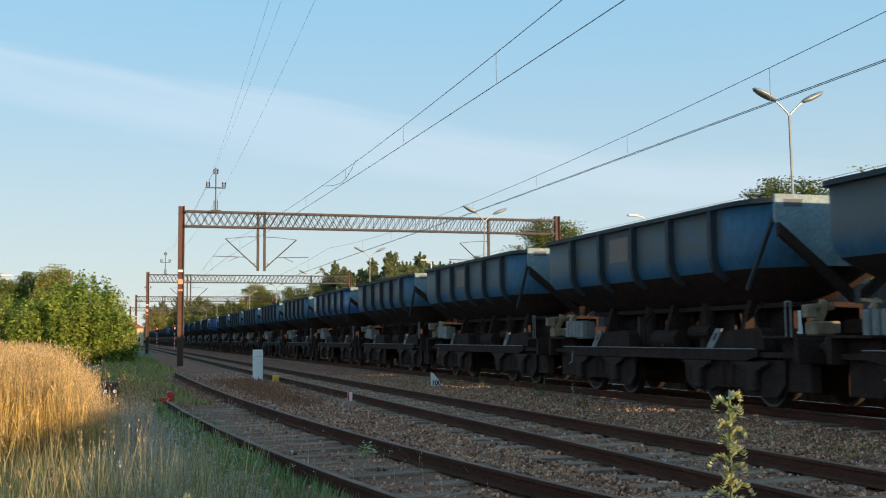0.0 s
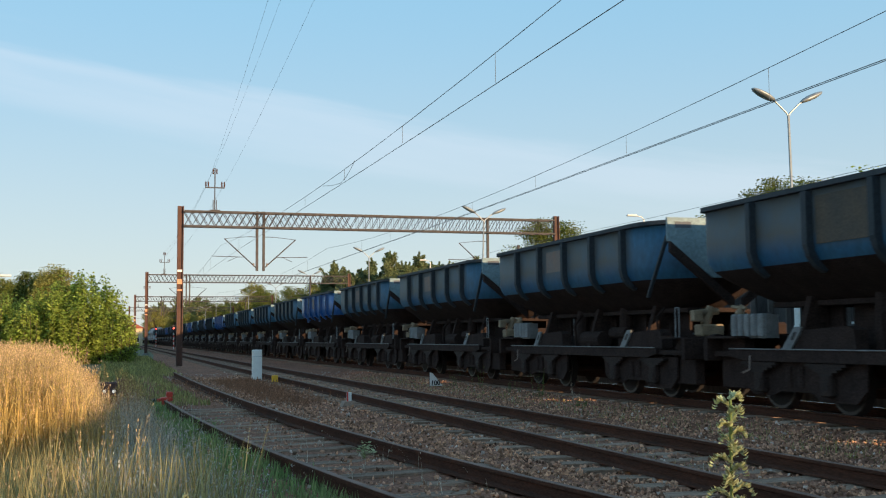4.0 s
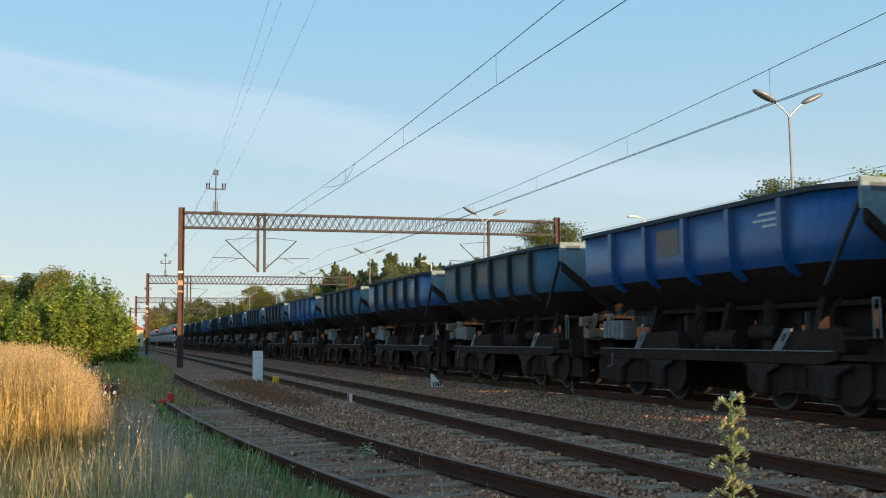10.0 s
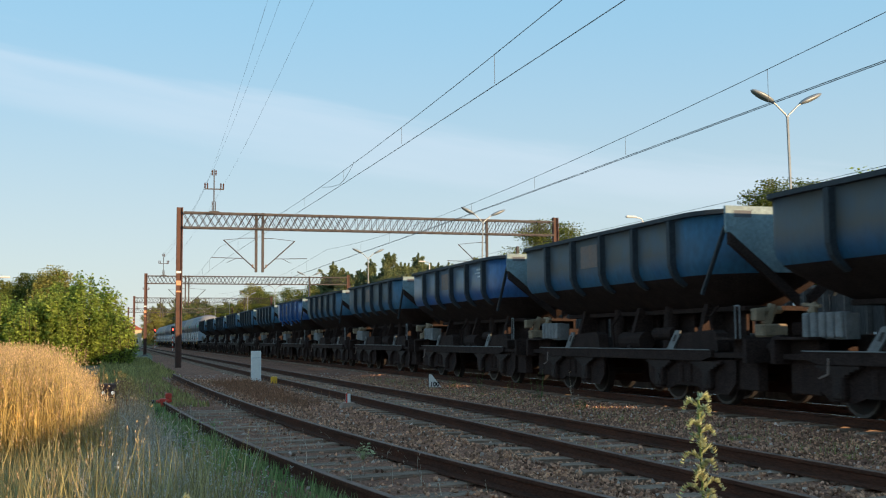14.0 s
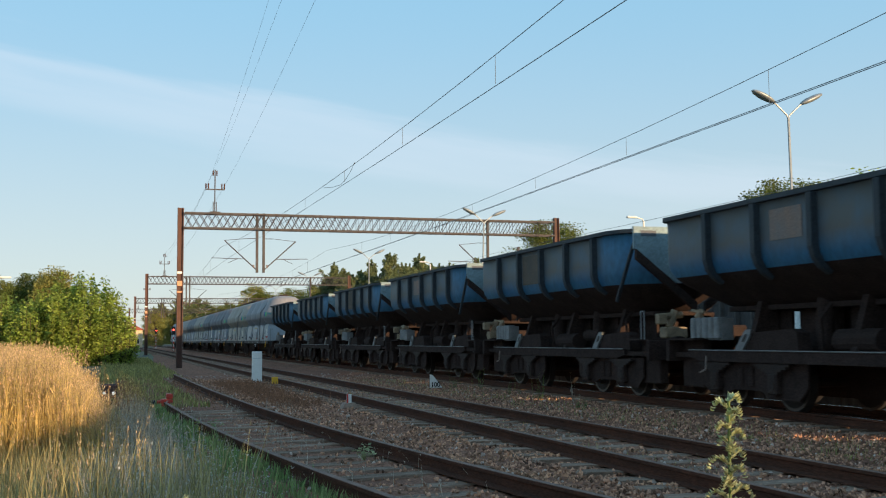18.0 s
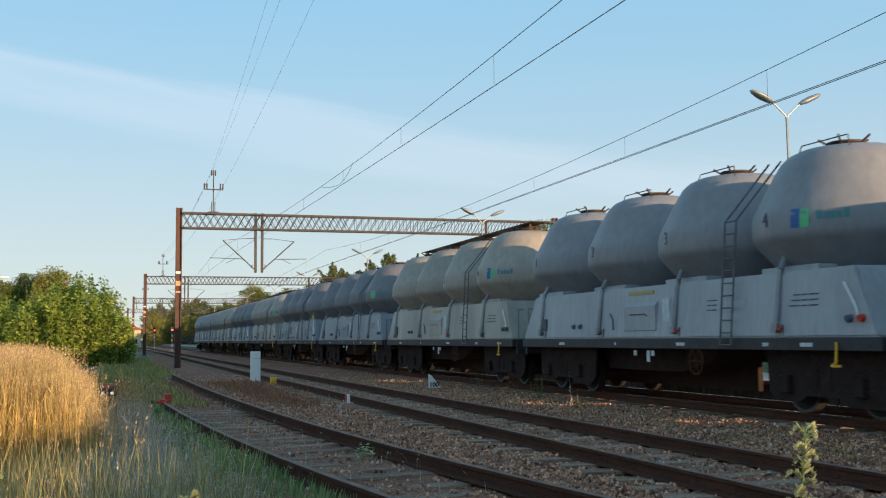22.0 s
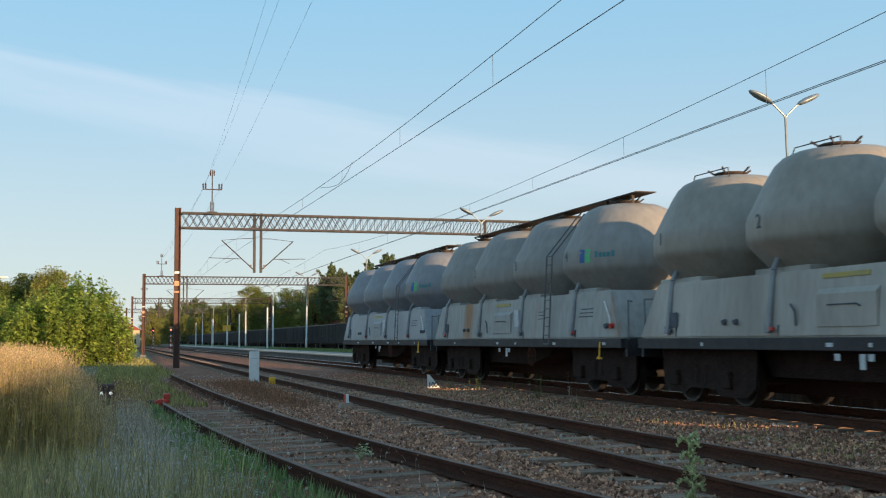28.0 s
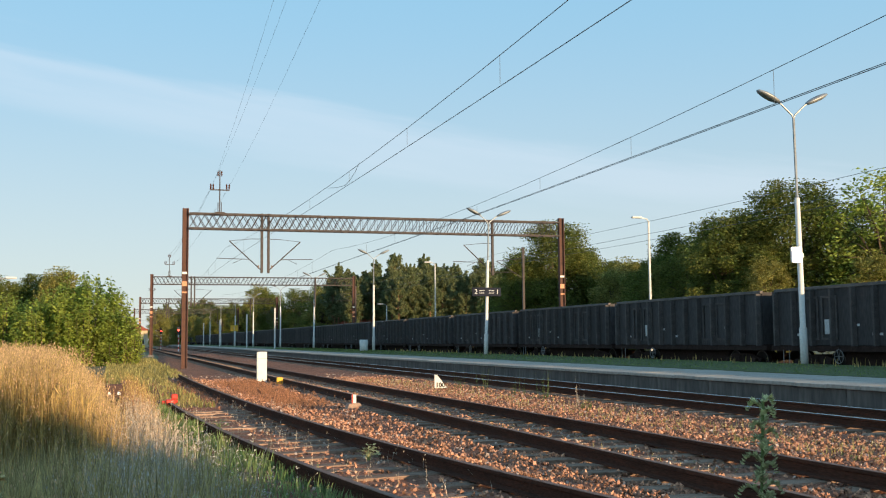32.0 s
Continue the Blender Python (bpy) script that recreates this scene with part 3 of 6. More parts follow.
def catenary(x, stagger, label, double, near, far, sag):
    c = thing("overhead_line", label, "overhead wire", kind="structure")
    for a, b in ((-1.5, 60.5), (60.5, 121.0), (121.0, 183.0), (183.0, 245.0)):
        n = 16
        span = [(a + (b - a) * i / n) for i in range(n + 1)]
        def sx(y, a=a, b=b):
            return x + stagger * math.cos(math.pi * (y - a) / (b - a)) * (1 if GANTRY_Y.index(b) % 2 == 0 else -1)
        def cz(y, a=a, b=b):
            u = (y - a) / (b - a)
            if a < 0:
                return near * (1 - u) + far * u - 4 * sag * u * (1 - u)
            return far - 4 * (far - 5.80) * u * (1 - u)
        wire("catenary_wire", [(sx(y), y, cz(y)) for y in span], 0.007, c)
        wire("contact_wire", [(sx(y), y, 5.50 + 0.03 * math.cos(2 * math.pi * (y - a) / (b - a))) for y in span], 0.0075, c)
        if double:
            wire("contact_wire", [(sx(y) + 0.07, y, 5.50 + 0.03 * math.cos(2 * math.pi * (y - a) / (b - a))) for y in span], 0.0075, c)
        for i in range(9):
            y = a + 6.5 + (b - a - 12) * i / 8.6
            wire("dropper", [(sx(y), y, 5.52), (sx(y), y, cz(y))], 0.0045, c)
    return c


catenary(X_MID, 0.25, "catenary and contact wire over the middle track", False, 6.78, 6.45, 0.80)
catenary(X_TRAIN, -0.2, "catenary and twin contact wire over the main track", True, 7.086, 6.4, 0.916)
loop = thing("wire_jumper", "looped jumper between catenary and contact wire", "wire")
wire("jumper", [(X_MID + 0.02, 27.0, 5.86), (X_MID + 0.02, 27.5, 5.70), (X_MID + 0.02, 28.1, 5.58), (X_MID + 0.02, 28.8, 5.52), (X_MID + 0.02, 30.0, 5.62), (X_MID + 0.02, 31.4, 5.80)], 0.006, loop)
feed = thing("feeder_line", "three thin supply wires on the gantry posts", "wire", kind="structure")
for xa, za, xb in ((4.93, 9.85, 2.29), (5.3, 10.75, 3.08), (5.86, 9.85, 3.47)):
    wire("feeder_wire", [(xb + (xa - xb) * i / 20, -2 + 62.5 * i / 20, za - 4 * 0.55 * (i / 20) * (1 - i / 20)) for i in range(21)], 0.0032, feed)
    wire("feeder_wire", [(xa, 60.5 + 60.5 * i / 12, za - 4 * 0.55 * (i / 12) * (1 - i / 12)) for i in range(13)], 0.006, feed)
for i, (x, z) in enumerate(((29.5, 8.05), (29.5, 7.33), (29.5, 6.95))):
    wire("far_wire", [(x, y, z + 0.10 - 0.2 * math.sin(math.pi * ((y - 17) % 60) / 60)) for y in range(17, 258, 6)], 0.011, feed)


# ---------------------------------------------------------------- platform lamps, signs, signals
def lamp(x, y, h=8.0, lean=0.0, cone=True, small=False):
    s = thing("street_lamp", "white concrete platform lamp post with two curved arms and oval heads", "lamp post", pose(x, y, PLAT_Z, 0, lean, 0), "platform lamps")
    part("post", lathe(B(), [(0.13, -0.3), (0.13, 1.2), (0.10, 1.25), (0.085, 5.6), (0.07, 5.62)], 12), M_POLE, s)
    part("upper_pole", tube(B(), (0, 0, 5.5), (0, 0, h), 0.045, 8), M_GALV, s)
    for d in (-1, 1):
        bm = B()
        pipe(bm, [(0, 0, h - 0.1), (d * 0.05, -0.0, h + 0.05), (d * 0.45, 0, h + 0.4), (d * 0.62, 0, h + 0.5)], 0.03, 6)
        a = part("arm", bm, M_GALV, s)
        bm = B()
        bmesh.ops.create_uvsphere(bm, u_segments=14, v_segments=8, radius=1.0, matrix=Matrix.LocRotScale((d * 0.95, 0, h + 0.66), Euler((0, -d * radians(24), 0)), (0.50, 0.2, 0.10)))
        hd = part("lamp_head", bm, M_GALV, a, "oval metal lamp head", True)
    return s


for i, (x, y, ln) in enumerate(((22.06, 30.83, -0.6), (20.96, 60.09, 1.9), (21.04, 89.5, 0.2), (21.5, 121.3, 0.5), (21.5, 147.5, 0), (21.1, 175, 0), (21.2, 204, 0.2), (21.2, 233, 0), (21.3, 262, 0))):
    lamp(x, y, 8.41 if y < 40 else 7.85, ln)
for x, y in ((17.0, 121), (17.2, 150), (17.1, 190), (17.0, 225)):
    s = thing("platform_post", "plain white post on the platform", "post", pose(x, y, PLAT_Z), "platform posts")
    part("post", tube(B(), (0, 0, -0.3), (0, 0, 4.6), 0.09, 10), M_POLE, s)
sg = thing("platform_sign", "dark platform sign with track numbers two and one", "sign", pose(20.98, 59.9, 4.02))
part("panel", box(B(), -0.9, -0.04, -0.26, 0.9, 0.04, 0.26, 0.01), mat("sign_blue_grey", (0.026, 0.030, 0.044), 0.9, 0, 0.1, 4, 0, spec=0.1), sg)
words("numeral", "2", 0.40, M_MARK, sg, pose(-0.68, -0.045, 0, 90), "white numeral")
words("numeral", "1", 0.40, M_MARK, sg, pose(0.68, -0.045, 0, 90), "white numeral")
for x in (-0.3, 0.3):
    for z in (-0.07, 0.07):
        part("bar", box(B(), x - 0.16, -0.046, z - 0.018, x + 0.16, -0.041, z + 0.018), M_MARK, sg)
part("bracket", box(B(), -0.05, 0.03, -0.1, 0.05, 0.16, 0.1), M_GALV, sg)
# turned so that the mirror-like pane throws the sun into the camera
bx = thing("notice_case", "white notice case on the lamp post catching the sun", "notice board", pose(21.74, 30.66, 3.95, -1.7, 0, -5.2))
part("bracket", box(B(), -0.02, 0.0, -0.08, 0.30, 0.12, 0.08), M_GALV, bx)
part("case", box(B(), -0.2, -0.12, -0.26, 0.16, 0.0, 0.26, 0.02), mat("glossy_white", (0.85, 0.84, 0.8), 0.15, 0, 0.03, 4, 0), bx)
part("glazing", box(B(), -0.18, -0.128, -0.24, 0.14, -0.122, 0.24), mat("bright_pane", (0.9, 0.9, 0.88), 0.14, 0.9, 0.02, 4, 0), bx, "glinting front pane")
bn = thing("litter_bin", "white concrete litter bin on the platform", "litter bin", pose(19.5, 86.5, PLAT_Z))
part("bin_body", lathe(B(), [(0.28, 0), (0.34, 0.1), (0.36, 0.9), (0.30, 0.95), (0.26, 0.9), (0.24, 0.5)], 14), M_BOX, bn)


def far_pole(x, y, h, hook):
    s = thing("yard_lamp", "slim grey yard lamp with one arm behind the wagons", "lamp post", pose(x, y, -0.3, 0, 0, 0 if hook > 0 else 180), "yard lamps")
    part("post", tube(B(), (0, 0, 0), (0, 0, h), 0.09, 8, 0.06), M_POLE, s)
    bm = B()
    pipe(bm, [(0, 0, h - 0.05), (-0.1, 0, h + 0.12), (-0.5, 0, h + 0.2)], 0.035, 6)
    a = part("arm", bm, M_GALV, s)
    part("lamp_head", box(B(), -1.1, -0.12, h + 0.15, -0.45, 0.12, h + 0.27, 0.04), M_POLE, a)


far_pole(30.0, 56.5, 8.4, 1)
far_pole(30.3, 102, 9.0, 1)
far_pole(31, 125, 5.6, 1)
far_pole(-7.05, 70, 5.3, -1)

# ---------------------------------------------------------------- trackside signs
s = thing("marker_post", "flat white trackside marker board standing in the ballast", "sign post", pose(4.72, 36.7, -0.3, 0, 0, 2))
part("board", box(B(), -0.17, -0.05, 0.02, 0.17, 0.05, 1.17, 0.02), M_WHITE, s)
part("joint", box(B(), -0.165, -0.052, 0.93, 0.165, -0.0505, 0.95), M_MARK, s)
part("foot", box(B(), -0.14, -0.09, -0.1, 0.14, 0.09, 0.06, 0.01), M_CONC, s)
s = thing("yellow_marker", "small yellow trackside marker block", "marker", pose(5.01, 34.5, -0.22))
part("block", box(B(), -0.1, -0.06, -0.05, 0.1, 0.06, 0.29, 0.015), M_YELLOW, s)
s = thing("speed_sign", "small white triangular speed board with black number 100", "sign", pose(9.2, 30.5, -0.28, 0, 0, -4))
part("triangle", prism(B(), [(-0.18, 0.08), (0.20, 0.08), (0.14, 0.16), (-0.10, 0.46), (-0.18, 0.48)], "y", -0.015, 0.015), M_WHITE, s)
words("numeral", "100", 0.19, M_BLACK, s, pose(-0.01, -0.019, 0.165, 90), "black number on white", 0.006)
part("border", prism(B(), [(-0.19, 0.07), (0.21, 0.07), (0.145, 0.165), (-0.095, 0.475), (-0.19, 0.49)], "y", 0.0155, 0.02), M_BLACK, s)
part("stake", box(B(), -0.02, 0.02, -0.2, 0.02, 0.05, 0.3), M_DARKSTEEL, s)
s = thing("track_peg", "short white peg in a rough concrete block", "marker", pose(4.7, 21.8, -0.3))
part("peg_block", prism(B(), [(-0.20, -0.05), (0.20, -0.05), (0.17, 0.14), (0.10, 0.25), (-0.12, 0.24), (-0.16, 0.15)], "y", -0.14, 0.14), M_BLOCK, s, "rough pinkish concrete block")
part("peg", tube(B(), (0, 0, 0.2), (0, 0, 0.42), 0.052, 10), M_WHITE, s)
part("peg_stripe", box(B(), -0.055, -0.056, 0.24, -0.025, -0.02, 0.425, 0.005), M_RED, s)
s = thing("rail_stop", "red painted stop clamp on the siding rail end", "rail stop", pose(siding_x(22.8) - GAUGE / 2, 22.8, 0))
bm = B()
box(bm, -0.09, -0.1, -0.10, 0.10, 0.14, 0.06, 0.02)
tube(bm, (-0.16, 0, 0.0), (0.15, 0, 0.02), 0.035, 8)
box(bm, 0.02, -0.08, 0.06, 0.15, 0.1, 0.17, 0.02)
part("clamp", bm, M_RED, s)
part("pin", tube(B(), (-0.3, -0.02, -0.02), (-0.2, 0, 0.0), 0.05, 8), M_BLACK, s)
s = thing("dwarf_signal", "low dwarf signal with two white lights in the grass", "railway signal", pose(-0.05, 23.6, -0.3))
part("case", box(B(), -0.17, -0.1, 0.36, 0.17, 0.12, 0.66, 0.03), mat("signal_brown", (0.10, 0.05, 0.04), 0.7, 0, 0.2, 5, 0.2), s)
part("stand", box(B(), -0.08, -0.03, -0.1, 0.08, 0.08, 0.32), M_DARKSTEEL, s)
for dx in (-0.09, 0.1):
    part("light", lathe(B(), [(0.036, 0), (0.032, 0.01), (0.015, 0.018)], 12), glow("white_light", (0.8, 0.76, 0.68), 0.45), s, "lit white lens").matrix_basis = pose(dx, -0.102, 0.47, 90)


def signal(x, y, h, lit):
    s = thing("colour_light_signal", "tall railway signal on a striped post showing red", "railway signal", pose(x, y, -0.3), "line signals")
    part("signal_post", tube(B(), (0, 0, 0), (0, 0, h), 0.07, 8), M_WHITE, s)
    for i in range(4):
        part("stripe", tube(B(), (0, 0, 0.4 + i * 0.7), (0, 0, 0.75 + i * 0.7), 0.075, 8), M_RED, s)
    c = part("head", box(B(), -0.25, -0.1, h - 0.9, 0.25, 0.14, h + 0.3, 0.05), M_BLACK, s)
    part("lens", lathe(B(), [(0.13, 0), (0.11, 0.02), (0.04, 0.04)], 12), glow("red_light", (1, 0.05, 0.03), 6.0), c).matrix_basis = pose(0, -0.105, h - 0.2, 90)


signal(8.8, 165, 3.4, True)
signal(8.9, 235, 4.0, True)


def yard_mast(x, y, h):
    s = thing("catenary_post", "slim steel catenary post with one cantilever behind the wagons", "post", pose(x, y, -0.3), "yard posts")
    part("post", box(B(), -0.09, -0.09, 0, 0.09, 0.09, h, 0.01), M_TRUSS, s)
    bm = B()
    tube(bm, (-0.1, 0, h - 2.4), (-2.2, 0, h - 1.1), 0.03, 6)
    tube(bm, (-0.1, 0, h - 0.9), (-2.2, 0, h - 1.1), 0.02, 6)
    tube(bm, (-0.9, 0, h - 1.95), (-2.7, 0, h - 2.0), 0.02, 6)
    part("cantilever", bm, M_TRUSS, s)


yard_mast(30.0, 77.0, 8.6)
yard_mast(29.8, 137.0, 8.6)
# ---------------------------------------------------------------- rolling stock
def wheelset(parent, y, r=0.46, z=0.0):
    bm = B()
    for s in (-1, 1):
        m = Matrix.Translation((s * 0.75, y, r)) @ Euler((0, radians(90), 0)).to_matrix().to_4x4()
        bmesh.ops.create_cone(bm, cap_ends=True, segments=20, radius1=r if s < 0 else r + 0.03, radius2=r + 0.03 if s < 0 else r, depth=0.13, matrix=m)
        bmesh.ops.create_cone(bm, cap_ends=True, segments=14, radius1=0.15, radius2=0.13, depth=0.22, matrix=m)
    tube(bm, (-1.0, y, r), (1.0, y, r), 0.08, 8)
    # A brighter ring colour stands for polish and caught light on the rim.
    discs = [f for f in bm.faces if len(f.verts) == 20]
    bright = bmesh.ops.inset_individual(bm, faces=discs, thickness=0.05)["faces"]
    for f in bright:
        f.material_index = 1
    w = part("wheelset", bm, M_WHEEL, parent)
    w.data.materials.append(M_TREAD)
    w.matrix_parent_inverse = Matrix.Translation((0, 0, z))
    return w


def bogie(parent, y, base, x=1.0):
    """A bogie: two cast side frames with axle boxes and springs, a bolster and two wheelsets."""
    bm = B()
    for s in (-1, 1):
        h = base / 2
        prism(bm, [(y - h - 0.32, 0.40), (y - h - 0.15, 0.28), (y - h + 0.18, 0.28), (y - h + 0.34, 0.44), (y - 0.35, 0.34), (y + 0.35, 0.34), (y + h - 0.34, 0.44), (y + h - 0.18, 0.28),
                   (y + h + 0.15, 0.28), (y + h + 0.32, 0.40), (y + h + 0.32, 0.60), (y + 0.5, 0.78), (y - 0.5, 0.78), (y - h - 0.32, 0.60)], "x", s * x - 0.07, s * x + 0.07)
        for d in (-h, h):
            box(bm, s * (x + 0.14) - 0.08, y + d - 0.13, 0.33, s * (x + 0.14) + 0.08, y + d + 0.13, 0.62, 0.02)
        for d in (-0.16, 0.16):
            tube(bm, (s * (x + 0.08), y + d, 0.40), (s * (x + 0.08), y + d, 0.72), 0.08, 8)
    box(bm, -x, y - 0.2, 0.5, x, y + 0.2, 0.80)
    part("bogie_frame", bm, M_DARKSTEEL, parent)
    wheelset(parent, y - base / 2)
    wheelset(parent, y + base / 2)


def buffer_gear(parent, half, z=1.04):
    for e in (-1, 1):
        for s in (-1, 1):
            bm = B()
            tube(bm, (s * 0.875, e * (half - 0.55), z), (s * 0.875, e * (half - 0.06), z), 0.09, 10)
            tube(bm, (s * 0.875, e * (half - 0.07), z), (s * 0.875, e * half, z), 0.22, 14)
            part("buffer", bm, M_DARKSTEEL, parent)
        part("coupling_hook", pipe(B(), [(0, e * (half - 0.4), 1.0), (0, e * (half - 0.15), 1.0), (0, e * (half - 0.02), 0.9), (0, e * (half + 0.02), 0.72)], 0.04, 6), M_DARKSTEEL, parent)


def hand_wheel(r):
    """A spoked ring across the x axis."""
    bm = B()
    ring = [(0, r * math.cos(math.pi * i / 8), r * math.sin(math.pi * i / 8)) for i in range(17)]
    pipe(bm, ring, 0.016, 5)
    for i in (0, 3, 5, 8, 11, 13):
        tube(bm, (0, 0, 0), ring[i], 0.011, 4)
    return bm


def stadium(hw, hs, he, n=14):
    """Outline of the tub: a squarish far end with small corners at +he, and a rounded near end out to -he."""
    pts = []
    fe, c = he + 0.34, min(0.28, hw * 0.4)
    for i in range(5):
        a = math.pi / 2 * i / 4
        pts.append((hw - c + c * math.cos(a), fe - c + c * math.sin(a)))
    for i in range(5):
        a = math.pi / 2 + math.pi / 2 * i / 4
        pts.append((-hw + c + c * math.cos(a), fe - c + c * math.sin(a)))
    for i in range(n + 1):
        a = math.pi + math.pi * i / n
        pts.append((hw * math.cos(a), -hs + (he - hs) * math.sin(a)))
    return pts


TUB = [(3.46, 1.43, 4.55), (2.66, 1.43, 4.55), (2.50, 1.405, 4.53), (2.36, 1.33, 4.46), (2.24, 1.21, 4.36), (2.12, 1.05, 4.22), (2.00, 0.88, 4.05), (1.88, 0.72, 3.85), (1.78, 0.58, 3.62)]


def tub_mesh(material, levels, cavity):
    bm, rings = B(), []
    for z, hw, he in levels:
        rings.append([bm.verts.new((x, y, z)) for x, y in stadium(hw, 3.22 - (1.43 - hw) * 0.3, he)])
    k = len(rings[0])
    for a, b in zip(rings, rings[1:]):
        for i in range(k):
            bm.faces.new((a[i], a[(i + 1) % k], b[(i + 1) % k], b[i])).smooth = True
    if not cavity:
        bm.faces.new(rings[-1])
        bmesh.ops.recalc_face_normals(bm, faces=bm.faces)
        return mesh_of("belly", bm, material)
    inner = [[bm.verts.new((x, y, z)) for x, y in stadium(1.36, 3.18, 4.46)] for z in (3.46, 2.9)]
    for i in range(k):
        j = (i + 1) % k
        bm.faces.new((rings[0][j], rings[0][i], inner[0][i], inner[0][j]))
        bm.faces.new((inner[0][j], inner[0][i], inner[1][i], inner[1][j]))
    bmesh.ops.recalc_face_normals(bm, faces=bm.faces)
    return mesh_of("tub", bm, material)


def rim_mesh():
    bm, k = B(), 0
    rings = [[bm.verts.new((x, y, z)) for x, y in stadium(hw, 3.25, he)] for hw, he, z in ((1.435, 4.555, 3.43), (1.50, 4.61, 3.44), (1.50, 4.61, 3.52), (1.37, 4.49, 3.52), (1.37, 4.49, 3.46))]
    k = len(rings[0])
    for a, b in zip(rings, rings[1:]):
        for i in range(k):
            bm.faces.new((a[i], b[i], b[(i + 1) % k], a[(i + 1) % k]))
    bmesh.ops.recalc_face_normals(bm, faces=bm.faces)
    return mesh_of("rim", bm, M_RIB)


def load_mesh(seed):
    """Crushed stone heaped unevenly to just over the rim."""
    verts, faces, nx, ny = [], [], 8, 34
    for j in range(ny + 1):
        for i in range(nx + 1):
            u, v = -1 + 2 * i / nx, -1 + 2 * j / ny
            y = v * 4.42
            hw = 1.35 if y > -3.2 else 1.35 * math.sqrt(max(0.0, 1 - ((abs(y) - 3.2) / 1.26) ** 2))
            edge = max(abs(u), (abs(y) / 4.42) ** 6)
            z = 3.41 + 0.15 * (1 - edge ** 2) + 0.11 * noise.noise((u * 2.2 + seed, y * 0.9, seed * 1.7)) + 0.05 * noise.noise((u * 5, y * 3.1 + seed, 4))
            verts.append((u * hw, y, z))
    for j in range(ny):
        for i in range(nx):
            a = j * (nx + 1) + i
            faces.append((a, a + 1, a + nx + 2, a + nx + 1))
    me = bpy.data.meshes.new("load")
    me.from_pydata(verts, [], faces)
    me.materials.append(M_LOAD)
    return me


def rib_mesh(material):
    bm = B()
    prism(bm, [(1.42, 3.42), (1.555, 3.42), (1.555, 2.60), (1.50, 2.42), (1.38, 2.27), (1.22, 2.17), (1.18, 2.22), (1.31, 2.37), (1.39, 2.51), (1.42, 2.66)], "y", -0.06, 0.06)
    return mesh_of("rib", bm, material)


PAINTS = {"dusty": M_BLUE, "panelled": M_BLUE, "worn": M_BLUER, "bright": M_VIVID, "fresh": M_VIVID}
TUBS = {k: tub_mesh(m, TUB[:4], True) for k, m in PAINTS.items()}
# Black below the blue puts the belly's shade and grime into one colour.
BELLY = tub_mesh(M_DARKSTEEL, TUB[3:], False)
RIBS = {k: rib_mesh(M_VIVID if k in ("fresh", "bright") else M_RIB) for k in PAINTS}
LOADS = [load_mesh(s) for s in (1.3, 4.7, 9.1, 12.4)]
RIM = rim_mesh()


def spring_mesh():
    """A leaf spring of four blades strapped over a round-capped axle box."""
    bm = B()
    for i in range(4):
        l = 0.50 - 0.11 * i
        box(bm, -1.24, -l, 0.742 - 0.042 * i, -1.15, l, 0.786 - 0.042 * i)
    box(bm, -1.25, -0.13, 0.28, -1.12, 0.13, 0.64, 0.03)
    tube(bm, (-1.26, 0, 0.44), (-1.24, 0, 0.44), 0.10, 10)
    return mesh_of("leaf_spring", bm, M_SPRING)


SPRING_ME = spring_mesh()
PLATE_ME = mesh_of("side_plate", prism(B(), [(-1.72, 0.82), (1.5, 0.82), (1.46, 0.40), (1.2, 0.24), (0.62, 0.24), (0.40, 0.32), (-0.40, 0.32), (-0.62, 0.20), (-1.45, 0.20), (-1.68, 0.40)], "x", -1.12, -1.08), M_DARKSTEEL)


